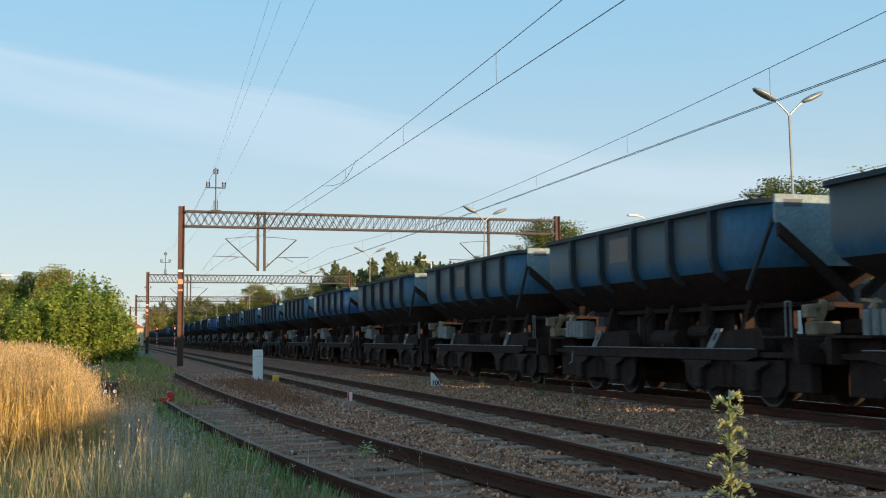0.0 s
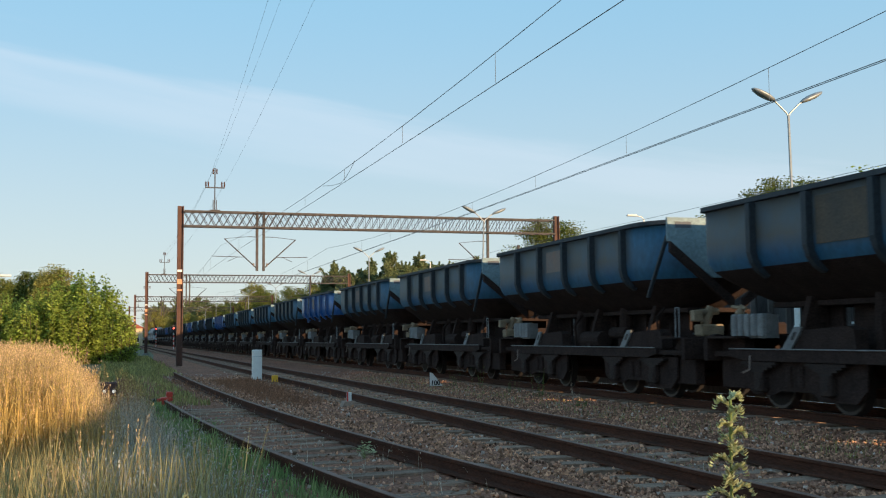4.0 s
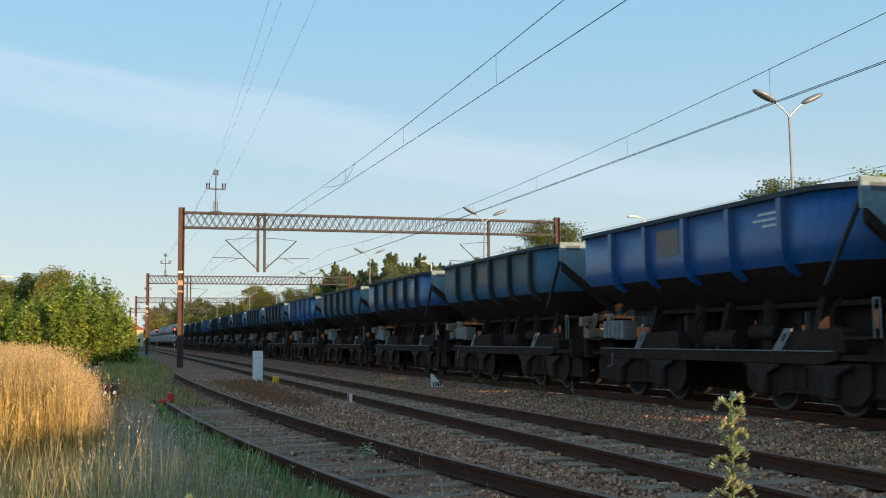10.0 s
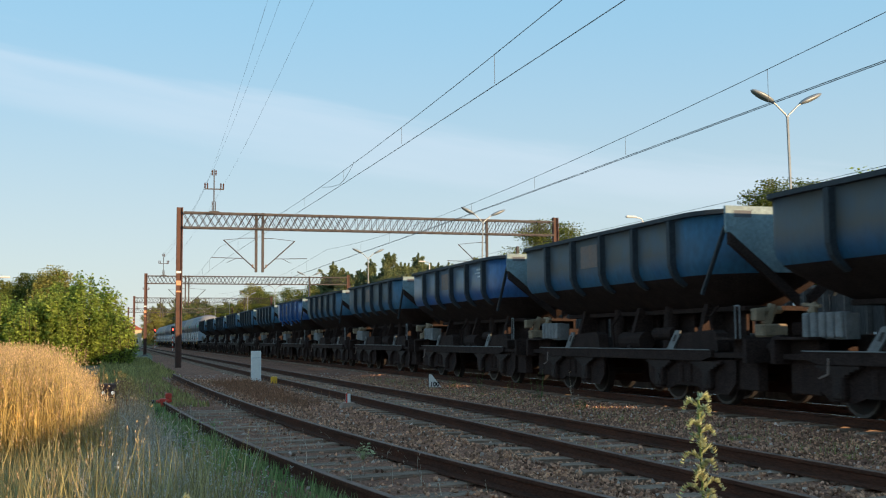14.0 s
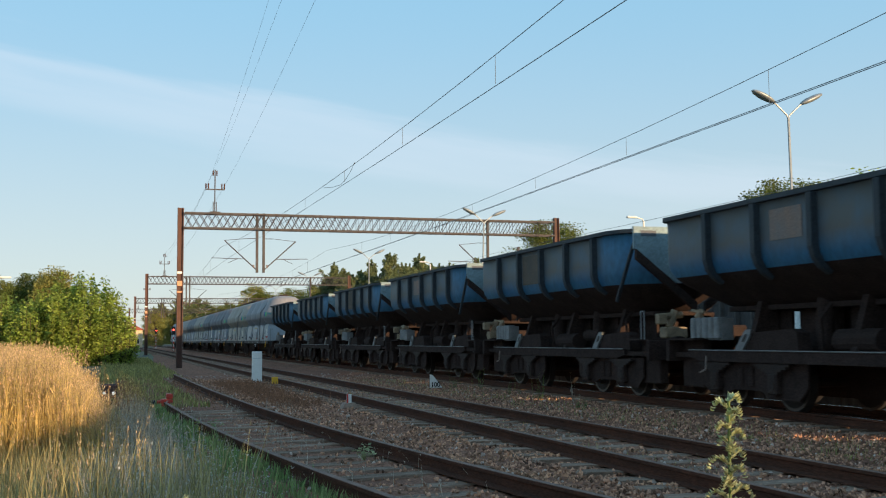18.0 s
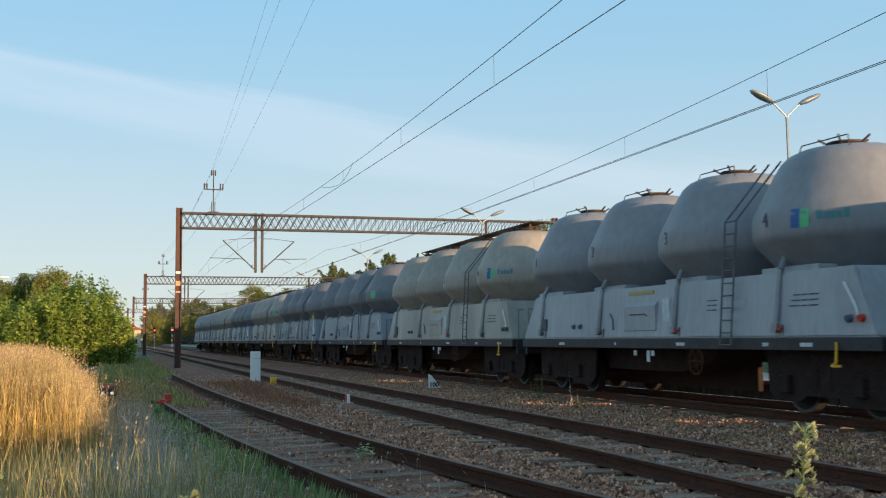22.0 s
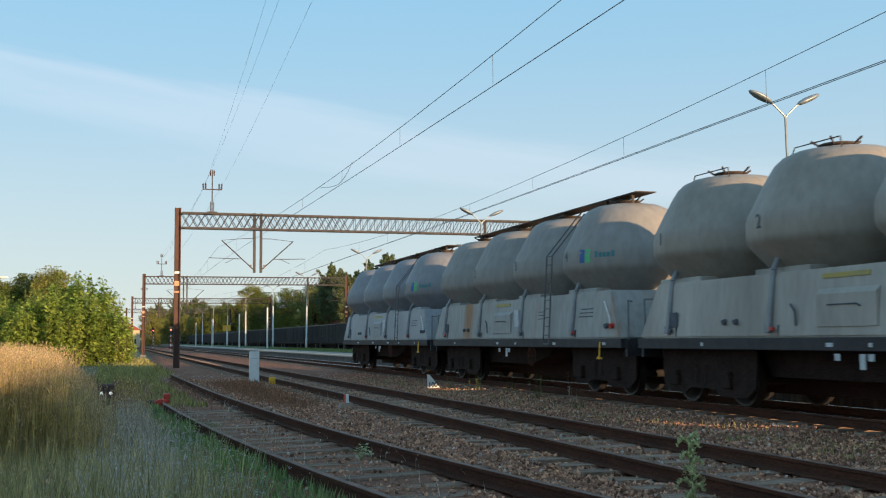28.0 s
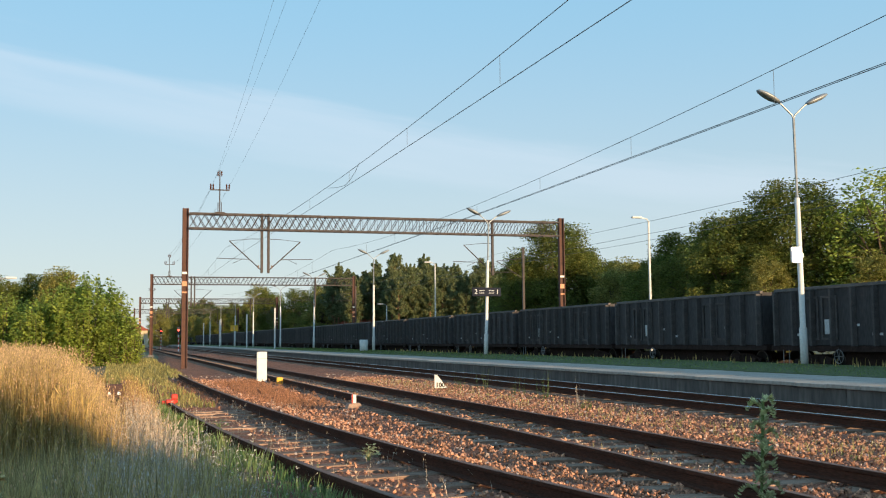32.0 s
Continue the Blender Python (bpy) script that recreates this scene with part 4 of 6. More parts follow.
def dump_wagon(style):
    look_of = {"dusty": "dusty grey-blue", "panelled": "dusty dull blue", "worn": "worn blue", "bright": "strong blue scuffed", "fresh": "bright blue repainted"}[style]
    w = thing("dump_wagon", look_of + " steel ballast dump wagon with ribbed tub, heaped full", "freight wagon", None, "train wagons")
    tub = part("tub", TUBS[style], None, w, look_of + " rounded steel tub")
    part("rim", RIM, None, w)
    part("belly", BELLY, None, w, "tub belly, its black standing for shade and grime")
    part("load", LOADS[0], None, w, "dark crushed stone")
    for s in (-1, 1):
        for i in range(5):
            r = part("rib", RIBS[style], None, w)
            r.matrix_basis = pose(0, (i - 2) * 1.505 + 0.18, 0, 0, 0, 180 if s < 0 else 0)
    if style == "fresh":
        for i in (-1.35, 1.9):
            bm = B()
            pipe(bm, [(-1.55, i, 3.4), (-1.57, i, 2.1), (-1.57, i - 0.4, 2.08)], 0.03, 5)
            part("tie_bar", bm, M_BLUER, w)
    # end walls with their corner braces
    for e in (-1,):
        part("end_plate", prism(B(), [(-1.46, 3.50), (1.46, 3.50), (1.46, 3.05), (0.5, 2.35), (-0.5, 2.35), (-1.46, 3.05)], "y", e * 4.63, e * 4.69), M_PLATE, w, "pale blue end plate")
        part("plate_mark", box(B(), -1.3, e * 4.694, 3.30, -0.95, e * 4.697, 3.42), M_INK, w)
        for s in (-1, 1):
            part("end_brace", tube(B(), (s * 1.42, e * 4.60, 3.15), (s * 1.40, e * 3.75, 2.0), 0.04, 6), M_RIB, w)
            part("diagonal", prism(B(), [(s * 1.46, 3.03), (s * 1.46, 2.83), (s * 0.1, 1.75), (s * 0.1, 1.95)], "y", e * 4.70, e * 4.80), M_DARKSTEEL, w)
        bm = B()
        pipe(bm, [(-1.36, e * 4.72, 1.2), (-1.36, e * 4.72, 1.76), (-1.36, e * 4.86, 1.76), (-1.36, e * 4.86, 1.2)], 0.014, 5)
        part("handrail", bm, M_STRUT, w)
    # underframe
    bm = B()
    for s in (-1, 1):
        prism(bm, [(-3.75, 0.99), (4.3, 0.99), (4.3, 0.88), (3.9, 0.80), (-3.4, 0.80), (-3.75, 0.88)], "x", s * 1.22 - 0.04, s * 1.22 + 0.04)
    box(bm, -1.2, -4.95, 0.86, 1.2, 4.95, 0.95)
    part("underframe", bm, M_DARKSTEEL, w, "black grimy underframe")
    for e in (-1, 1):
        part("headstock", box(B(), -1.35, e * 4.95 - 0.06, 0.78, 1.35, e * 4.95 + 0.06, 1.18, 0.01), M_DARKSTEEL, w)
        part("end_floor", box(B(), -1.35, e * 4.0, 1.18, 1.35, e * 4.95, 1.22), M_DARKSTEEL, w)
        if e < 0:
            bm = B()
            box(bm, -0.75, -4.65, 1.22, -0.25, -4.35, 1.45, 0.03)
            tube(bm, (-0.6, -4.5, 1.44), (-0.45, -4.5, 1.78), 0.09, 8)
            tube(bm, (-0.8, -4.5, 1.66), (-0.3, -4.5, 1.7), 0.07, 8)
            box(bm, -0.95, -4.72, 1.5, -0.75, -4.55, 1.72, 0.02)
            part("control_valve", bm, M_TAN, w, "tan valve gear on the end floor")
            part("gear_case", box(B(), 0.1, -4.75, 1.22, 1.1, -4.2, 1.48, 0.04), M_DARKSTEEL, w)
        else:
            bm = B()
            for i in range(5):
                box(bm, -1.12, 3.52 + i * 0.20, 1.20, -0.90, 3.68 + i * 0.20, 1.60, 0.025)
            box(bm, -1.04, 3.5, 1.18, -0.80, 4.5, 1.58)
            part("finned_cooler", bm, M_STRUT, w, "pale grey finned box")
            bm = B()
            tube(bm, (-1.0, 4.35, 1.6), (-0.98, 4.3, 1.76), 0.09, 8, 0.04)
            pipe(bm, [(-1.0, 4.15, 1.7), (-1.0, 4.6, 1.74)], 0.03, 6)
            part("valve", bm, M_TAN, w)
    part("spine", box(B(), -0.45, -4.0, 0.95, 0.45, 4.0, 1.25), M_DARKSTEEL, w)
    part("air_reservoir", tube(B(), (-0.80, -0.5, 1.16), (-0.80, 0.5, 1.16), 0.19, 14), M_DARKSTEEL, w)
    part("brake_cylinder", tube(B(), (-0.70, -1.5, 1.3), (-0.70, -0.75, 1.3), 0.13, 12), M_DARKSTEEL, w)
    for y in (-2.75, 0.0, 2.75):
        for s in (-1, 1):
            part("saddle", prism(B(), [(s * 0.45, 0.97), (s * 1.0, 0.97), (s * 0.72, 1.86), (s * 0.40, 1.80)], "y", y - 0.07, y + 0.07), M_DARKSTEEL, w)
    for y in (-1.15, 1.15):
        for s in (-1, 1):
            part("tipping_cylinder", tube(B(), (s * 0.62, y, 0.95), (s * 0.55, y, 1.85), 0.15, 12), M_DARKSTEEL, w)
    # side lockers with a sloping end, a pale plate with a hand slot lying on the slope
    for s in (-1, 1):
        for y in (-2.45, 2.45):
            bm = prism(B(), [(y + 0.42, 0.98), (y + 0.10, 1.30), (y - 1.15, 1.36), (y - 1.30, 1.30), (y - 1.34, 0.98)], "x", s * 1.02 - 0.12, s * 1.02 + 0.12)
            part("side_locker", bm, M_DARKSTEEL, w)
            bm = B()
            for p in ([(y + 0.47, 0.985), (y + 0.10, 1.36), (y - 0.08, 1.36), (y - 0.02, 1.24), (y + 0.22, 0.985)],):
                prism(bm, p, "x", s * 1.16 - 0.02, s * 1.16 + 0.02)
            strut = part("slanted_plate", bm, M_STRUT, w, "pale grey slanted plate with a slot")
            part("slot", prism(B(), [(y + 0.10, 1.28), (y + 0.04, 1.28), (y + 0.13, 1.15), (y + 0.20, 1.15)], "x", s * 1.185 - 0.006, s * 1.185 + 0.006), M_BLACK, strut)
    part("side_pipe", tube(B(), (-1.27, -3.7, 1.0), (-1.27, 4.3, 1.0), 0.010, 6), M_STRUT, w)
    bm = pipe(B(), [(-0.95, 0.75, 1.0), (-0.98, 0.75, 1.5), (-0.80, 0.7, 1.75)], 0.035, 6)
    pipe(bm, [(-0.95, -3.3, 1.36), (-0.98, -3.3, 1.6), (-0.80, -3.3, 1.8)], 0.03, 6)
    part("linkage", bm, M_DARKSTEEL, w)
    big = style == "panelled"
    bw, bz = (0.62, 2.60) if big else (0.42, 2.78)
    part("info_panel", box(B(), -1.438, 0.93 - bw, bz, -1.432, 0.93 + bw, 3.33 if big else 3.28), M_TANPANEL if big else M_RUSTPANEL, w, "large dark tan panel" if big else "faded rust-coloured data panel")
    # bogie side plates, and leaf springs over each axle box
    for c in (-2.62, 2.62):
        part("side_plate", PLATE_ME, None, w).matrix_basis = pose(0, c, 0)
        for d in (-0.88, 0.88):
            part("leaf_spring", SPRING_ME, None, w).matrix_basis = pose(0, c + d, 0)
    # Boxes added to fill dark gaps and keep low sun off the saddles.
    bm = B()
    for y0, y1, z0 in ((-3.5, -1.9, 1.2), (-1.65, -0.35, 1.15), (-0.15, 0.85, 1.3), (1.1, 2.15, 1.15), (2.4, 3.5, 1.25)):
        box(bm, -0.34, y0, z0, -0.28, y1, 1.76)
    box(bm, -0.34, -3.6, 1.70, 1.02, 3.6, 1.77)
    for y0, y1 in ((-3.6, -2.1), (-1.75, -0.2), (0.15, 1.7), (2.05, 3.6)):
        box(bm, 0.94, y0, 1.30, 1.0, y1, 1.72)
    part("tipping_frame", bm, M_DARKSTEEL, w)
    # dark boxes added to close the view under the wagon ends
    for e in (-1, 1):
        part("end_filler", box(B(), -1.05, e * 4.15, 0.30, -0.85, e * 4.9, 1.2, 0.02), M_DARKSTEEL, w)
    # plate added to stop sun and sight passing between the wheels
    part("sun_blocker", box(B(), 0.2, -4.2, 0.2, 0.3, 4.2, 0.95), M_DARKSTEEL, w)
    part("tub_carrier", box(B(), -0.62, -3.9, 1.70, 0.62, 3.9, 1.79, 0.01), M_DARKSTEEL, w)
    for z, l in () if style in ("dusty", "panelled") else ((3.2, 0.6), (3.1, 0.75), (3.0, 0.5)):
        part("marking_bar", box(B(), -1.438, -2.7, z, -1.433, -2.7 + l, z + 0.045), M_MARK, w)
    part("brake_lever", pipe(B(), [(-1.38, 3.5, 0.9), (-1.40, 3.5, 0.66), (-1.40, 3.7, 0.6)], 0.016, 5), M_RUSTPANEL, w)
    bogie(w, -2.62, 1.75, 1.02)
    bogie(w, 2.62, 1.75, 1.02)
    buffer_gear(w, 5.35)
    return w


TANK = [(0.55, 2.0), (0.98, 2.2), (1.45, 2.74), (1.495, 2.80), (1.51, 2.88), (1.505, 3.15), (1.48, 3.24), (1.42, 3.36), (1.29, 3.62), (1.13, 3.92), (1.02, 4.10), (0.90, 4.21), (0.72, 4.29), (0.5, 4.33), (0.25, 4.35), (0.05, 4.355)]


def tank_mesh():
    return {m.name: mesh_of("tank", lathe(B(), TANK, 44), m) for m in (M_SILO, M_SILOW, M_TANKR, M_SILOP)}


TANK_ME = tank_mesh()


def tank_r(z):
    for (r0, z0), (r1, z1) in zip(TANK, TANK[1:]):
        if z0 <= z <= z1:
            return r0 + (r1 - r0) * (z - z0) / (z1 - z0)
    return 1.4


def arc_patch(y, a0, a1, z0, z1):
    """A thin painted patch that lies on the tank round (0, y): a = 0 faces the platform's far side."""
    bm, n = B(), 6
    g = [[bm.verts.new((-(tank_r(z) + 0.006) * math.cos(a), y + 1.08 * (tank_r(z) + 0.006) * math.sin(a), z)) for a in [a0 + (a1 - a0) * i / n for i in range(n + 1)]] for z in (z0, (z0 + z1) / 2, z1)]
    for p, q in zip(g, g[1:]):
        for i in range(n):
            bm.faces.new((p[i], p[i + 1], q[i + 1], q[i]))
    return bm


def silo_wagon(walkway, seed, coat, mark):
    r = random.Random(seed)
    tank_m, hull_m = {"warm": (M_SILOW, M_HULLW), "cool": (M_SILO, M_HULL), "rusty": (M_TANKR, M_HULLR), "pale": (M_SILOP, M_HULLP)}[coat]
    w = thing("silo_wagon", {"warm": "beige-grey", "cool": "cool grey", "rusty": "rust-streaked cream", "pale": "pale grey"}[coat] + " powder silo wagon with four bulbous tanks, stained paint", "freight wagon", None, "train wagons")
    for i, y in enumerate((5.48, 2.24, -1.0, -4.24)):
        t = part("tank", TANK_ME[tank_m.name], None, w, "smooth grey conical silo tank")
        t.matrix_basis = pose(0, y, 0)
        t.scale = (1, 1.08, 1)
        part("tank_seat", box(B(), -1.2, y - 0.75, 2.2, 1.2, y + 0.75, 2.36, 0.02), hull_m, w)
        bm = B()
        lathe(bm, [(0.28, 4.3), (0.28, 4.40), (0.31, 4.40), (0.31, 4.43), (0.05, 4.45)], 14, (0, y, 0))
        for a in range(5):
            tube(bm, (0.28 * math.cos(a * 1.256), y + 0.28 * math.sin(a * 1.256), 4.39), (0.44 * math.cos(a * 1.256), y + 0.44 * math.sin(a * 1.256), 4.50), 0.02, 5)
        part("hatch", bm, M_WOODY, w, "round loading hatch with clamps")
        words("numeral", str(i + 1), 0.34, M_INK, w, pose(-1.512, y + 0.14, 3.10, 90, 0, -95), "dark tank number")
        if not walkway:
            bm = B()
            pipe(bm, [(-0.5, y - 0.72, 4.24), (-0.5, y - 0.68, 4.42), (-0.5, y + 0.50, 4.43), (-0.5, y + 0.62, 4.26)], 0.011, 5)
            part("hand_rail", bm, M_WOODY, w)
        # discharge pipe down the hull side
        bm = B()
        pipe(bm, [(-1.12, y + 0.10, 2.55), (-1.22, y + 0.05, 2.5), (-1.36, y - 0.02, 2.3), (-1.50, y - 0.04, 1.42)], 0.05, 7)
        box(bm, -1.55, y - 0.10, 1.3, -1.46, y + 0.04, 1.45, 0.01)
        part("discharge_pipe", bm, M_GREYPIPE, w)
        part("valve", box(B(), -1.55, y - 0.20, 1.33, -1.49, y - 0.11, 1.39, 0.012), M_RED if r.random() < 0.4 else M_INK, w)
    if walkway:
        bm = B()
        box(bm, -0.25, -5.2, 4.52, 0.25, 6.0, 4.545)
        for y in (-4.9, -3.6, -1.0, 2.2, 5.4):
            box(bm, -0.22, y - 0.02, 4.28, -0.16, y + 0.02, 4.52)
        part("walkway", bm, M_WOODY, w, "dark steel roof walkway")
    # hull: slanted sides and ends
    v = [(-1.47, -6.63, 1.22), (1.47, -6.63, 1.22), (1.47, 6.63, 1.22), (-1.47, 6.63, 1.22), (-1.36, -6.05, 2.26), (1.36, -6.05, 2.26), (1.36, 6.05, 2.26), (-1.36, 6.05, 2.26)]
    bm = B()
    bv = [bm.verts.new(p) for p in v]
    for q in ((0, 1, 5, 4), (1, 2, 6, 5), (2, 3, 7, 6), (3, 0, 4, 7), (4, 5, 6, 7), (3, 2, 1, 0)):
        bm.faces.new([bv[i] for i in q])
    bmesh.ops.bevel(bm, geom=list(bm.edges), offset=0.03, segments=2, affect="EDGES")
    part("hull", bm, hull_m, w, "pale grey slab-sided hull")
    for y in (-4.4, -1.2, 2.0, 5.2):
        part("hull_seam", box(B(), -1.475, y - 0.01, 1.25, -1.44, y + 0.01, 1.42), M_INK, w)
    part("sill", box(B(), -1.48, -6.7, 1.02, 1.48, 6.7, 1.215, 0.01), M_SILL, w, "dark longitudinal sill")
    for i in range(5):
        y = -6.0 + i * 2.5 + r.uniform(-0.9, 0.9)
        part("sill_mark", box(B(), -1.484, y, 1.08, -1.481, y + r.choice((0.08, 0.16, 0.3)), 1.14), M_MARK, w)
    for i in range(3):
        zz = 1.70 + i * 0.085
        side = -1.47 + (zz - 1.22) * 0.106 - 0.004
        for y, l in ((-2.42, 0.16), (-2.22, 0.10), (-5.25, 0.22), (-4.98, 0.14), (-4.80, 0.26 - 0.05 * i)):
            part("marking_bar", box(B(), side - 0.004, y, zz, side + 0.02, y + l, zz + 0.022), M_INK, w)
    part("yellow_bar", box(B(), -1.392, -0.1, 2.10, -1.372, 0.95, 2.17), M_FADED, w, "faded yellow stripe")
    part("placard", box(B(), -1.436, -0.80, 1.52, -1.40, -0.52, 1.98), M_MARK, w, "white placard on the hull")
    for y0, y1, z0, z1 in () if seed != 43 else ((1.25, 1.75, 1.62, 1.98), (2.95, 3.35, 1.62, 1.80), (2.75, 3.6, 1.42, 1.62), (4.4, 4.65, 1.40, 1.66), (-4.0, -3.4, 1.5, 1.75)):
        x = lambda z: -1.47 + (z - 1.22) * 0.106 - 0.012
        part("card_frame", pipe(B(), [(x(z0), y0, z0), (x(z1), y0, z1), (x(z1), y1, z1), (x(z0), y1, z0), (x(z0), y0, z0)], 0.012, 5), M_INK, w)
    if seed != 43:
        # a pocket hatch set out from the sloping side, with its latch
        part("pocket_hatch", prism(B(), [(-1.42, 1.36), (-1.475, 1.38), (-1.475, 1.86), (-1.37, 1.97)], "y", -0.30, 1.02), hull_m, w, "boxy pocket hatch on the hull")
        part("latch", pipe(B(), [(-1.485, 0.75, 1.70), (-1.485, 0.1, 1.70), (-1.485, 0.02, 1.66)], 0.012, 5), M_INK, w)
        part("card_holder", box(B(), -1.48, 5.15, 1.42, -1.44, 5.42, 1.70, 0.01), M_INK, w)
        for y in (3.2, 3.55):
            part("valve", tube(B(), (-1.50, y, 1.48), (-1.42, y, 1.50), 0.05, 8), M_INK, w)
        part("side_lever", pipe(B(), [(-1.46, 1.55, 1.40), (-1.47, 1.55, 1.62), (-1.47, 1.66, 1.74)], 0.018, 5), M_INK, w)
    part("end_bar", pipe(B(), [(-1.45, -5.9, 2.02), (-1.46, -6.15, 1.66), (-1.47, -6.2, 1.52)], 0.018, 5), M_WHITE, w)
    for y in (-6.02, -6.28):
        part("end_valve", tube(B(), (-1.52, y, 1.48), (-1.42, y, 1.50), 0.055, 8), M_RED if y < -6.1 and seed in (40, 47) else M_INK, w)
    for y in (0.5, 0.05, 1.05) if seed == 43 else ():
        part("hose_coupling", tube(B(), (-1.46, y, 1.40), (-1.46, y + 0.22, 1.38), 0.04, 8), M_RED if y == 0.5 else M_INK, w)
    for y, h in ((0.55, 0.10), (0.0, 0.22), (-0.18, 0.10)):
        part("hanging_label", box(B(), -1.45, y, 0.98 - h, -1.44, y + 0.12, 0.98), M_MARK, w)
    if seed == 43:
        plate = part("warning_plate", arc_patch(-1.0, -0.70, -0.89, 3.16, 3.64), M_MARK, w, "pale warning plate with a yellow triangle")
        part("plate_face", arc_patch(-1.0, -0.715, -0.875, 3.19, 3.61), M_FADED, plate).scale = (1.003, 1.0, 1.0)
        part("plate_triangle", arc_patch(-1.0, -0.77, -0.82, 3.42, 3.53), M_YELLOW, plate).scale = (1.006, 1.0, 1.0)
        part("plate_symbol", arc_patch(-1.0, -0.74, -0.85, 3.22, 3.37), M_INK, plate).scale = (1.006, 1.0, 1.0)
        mast = part("marker_pole", tube(B(), (-1.50, -6.0, 1.2), (-1.46, -6.0, 2.45), 0.022, 6), M_WHITE, w, "white pole with a yellow triangle")
        part("triangle_board", prism(B(), [(-6.17, 2.36), (-5.83, 2.36), (-6.0, 2.66)], "x", -1.50, -1.48), M_YELLOW, mast)
    # side ladder up to the tank tops
    bm = B()
    for dy in (0, 0.34):
        tube(bm, (-1.55, -3.05 + dy, 1.1), (-1.50, -3.25 + dy, 3.2), 0.018, 5)
        tube(bm, (-1.50, -3.25 + dy, 3.2), (-0.75, -3.5 + dy, 4.2), 0.018, 5)
    for i in range(11):
        f = i / 10
        tube(bm, (-1.55 + 0.05 * f, -3.05 - 0.2 * f, 1.1 + 2.1 * f), (-1.55 + 0.05 * f, -2.71 - 0.2 * f, 1.1 + 2.1 * f), 0.013, 4)
    part("ladder", bm, M_LADDER, w)
    if mark:
        lg = part("emblem", arc_patch(-4.24, -0.28, -0.38, 2.92, 3.22), M_LOGOB if seed != 42 else M_LOGOG, w, "blue and green square emblem")
        part("emblem_half", arc_patch(-4.24, -0.385, -0.485, 2.92, 3.22), M_LOGOG, lg)
        for i, a in enumerate((-0.56, -0.63, -0.69, -0.75, -0.82)):
            part("emblem_word", arc_patch(-4.24, a, a - 0.05, 3.03, 3.17 if i in (0, 4) else 3.13), M_TEAL, lg)
    part("lever", pipe(B(), [(-1.5, -5.75, 1.15), (-1.52, -5.75, 0.85), (-1.52, -5.65, 0.80), (-1.52, -5.85, 0.80)], 0.022, 6), M_YELLOW, w, "yellow coupling lever")
    part("brake_wheel", hand_wheel(0.24), M_RAIL, w).matrix_basis = pose(-1.46, -1.75, 0.80)
    # Plates added to keep low sun from under the wagon.
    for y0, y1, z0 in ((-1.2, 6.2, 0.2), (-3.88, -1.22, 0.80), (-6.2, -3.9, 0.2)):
        part("sun_blocker", box(B(), 0.2, y0, z0, 0.3, y1, 1.02), M_DARKSTEEL, w)
    # Added dark sheets, stretched nearward so the wheels stay hidden from the camera.
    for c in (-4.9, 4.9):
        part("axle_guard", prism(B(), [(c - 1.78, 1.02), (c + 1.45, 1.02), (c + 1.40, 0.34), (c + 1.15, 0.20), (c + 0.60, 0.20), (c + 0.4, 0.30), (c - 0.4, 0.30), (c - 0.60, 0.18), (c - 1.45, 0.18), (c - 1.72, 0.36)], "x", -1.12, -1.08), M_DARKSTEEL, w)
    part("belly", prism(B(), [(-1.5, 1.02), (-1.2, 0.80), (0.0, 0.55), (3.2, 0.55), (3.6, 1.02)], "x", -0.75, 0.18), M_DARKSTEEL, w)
    for y in (-4.9, 4.9):
        bogie(w, y, 1.8, 1.0)
    for e in (-1, 1):
        part("headstock", box(B(), -1.38, e * 6.72 - 0.08, 0.85, 1.38, e * 6.72 + 0.02, 1.2), M_SILL, w)
        for s in (-1, 1):
            part("end_rail", pipe(B(), [(s * 1.3, e * 6.7, 1.2), (s * 1.3, e * 6.72, 2.0), (s * 1.05, e * 6.4, 2.0)], 0.02, 5), M_STRUT, w)
    buffer_gear(w, 7.07)
    return w


STYLE = {6: "fresh", 12: "fresh", 21: "fresh", 16: "bright", 14: "worn", 9: "worn", 27: "worn", 34: "worn", 2: "panelled", 4: "panelled", 18: "panelled", 25: "panelled"}
moving = []
proto = {}
for k in range(36):
    style = STYLE.get(k, "dusty")
    if style not in proto:
        proto[style] = w = dump_wagon(style)
    else:
        w = copy_thing(proto[style], Matrix())
    for c in w.children:
        if c.name.startswith("load"):
            c.data = LOADS[k % 4]
    moving.append((w, 340.5 - 10.705 * k))
for k in range(9):
    w = silo_wagon(k in (1, 4, 7, 8), 40 + k, {0: "pale", 1: "warm", 4: "warm", 6: "warm", 7: "rusty", 8: "pale"}.get(k, "cool"), k in (0, 1, 2, 4, 7, 8))
    moving.append((w, 346.1 + 14.14 * (k + 0.5)))


def motions():
    """The train runs towards the camera's right at an even speed."""
    for w, y in moving:
        walk(w, [(t, pose(X_TRAIN, y - SPEED * t, 0)) for t in (0.0, 8.0, 16.0, 24.0, 32.0)])
    for ob, rows in sways:
        walk(ob, rows)


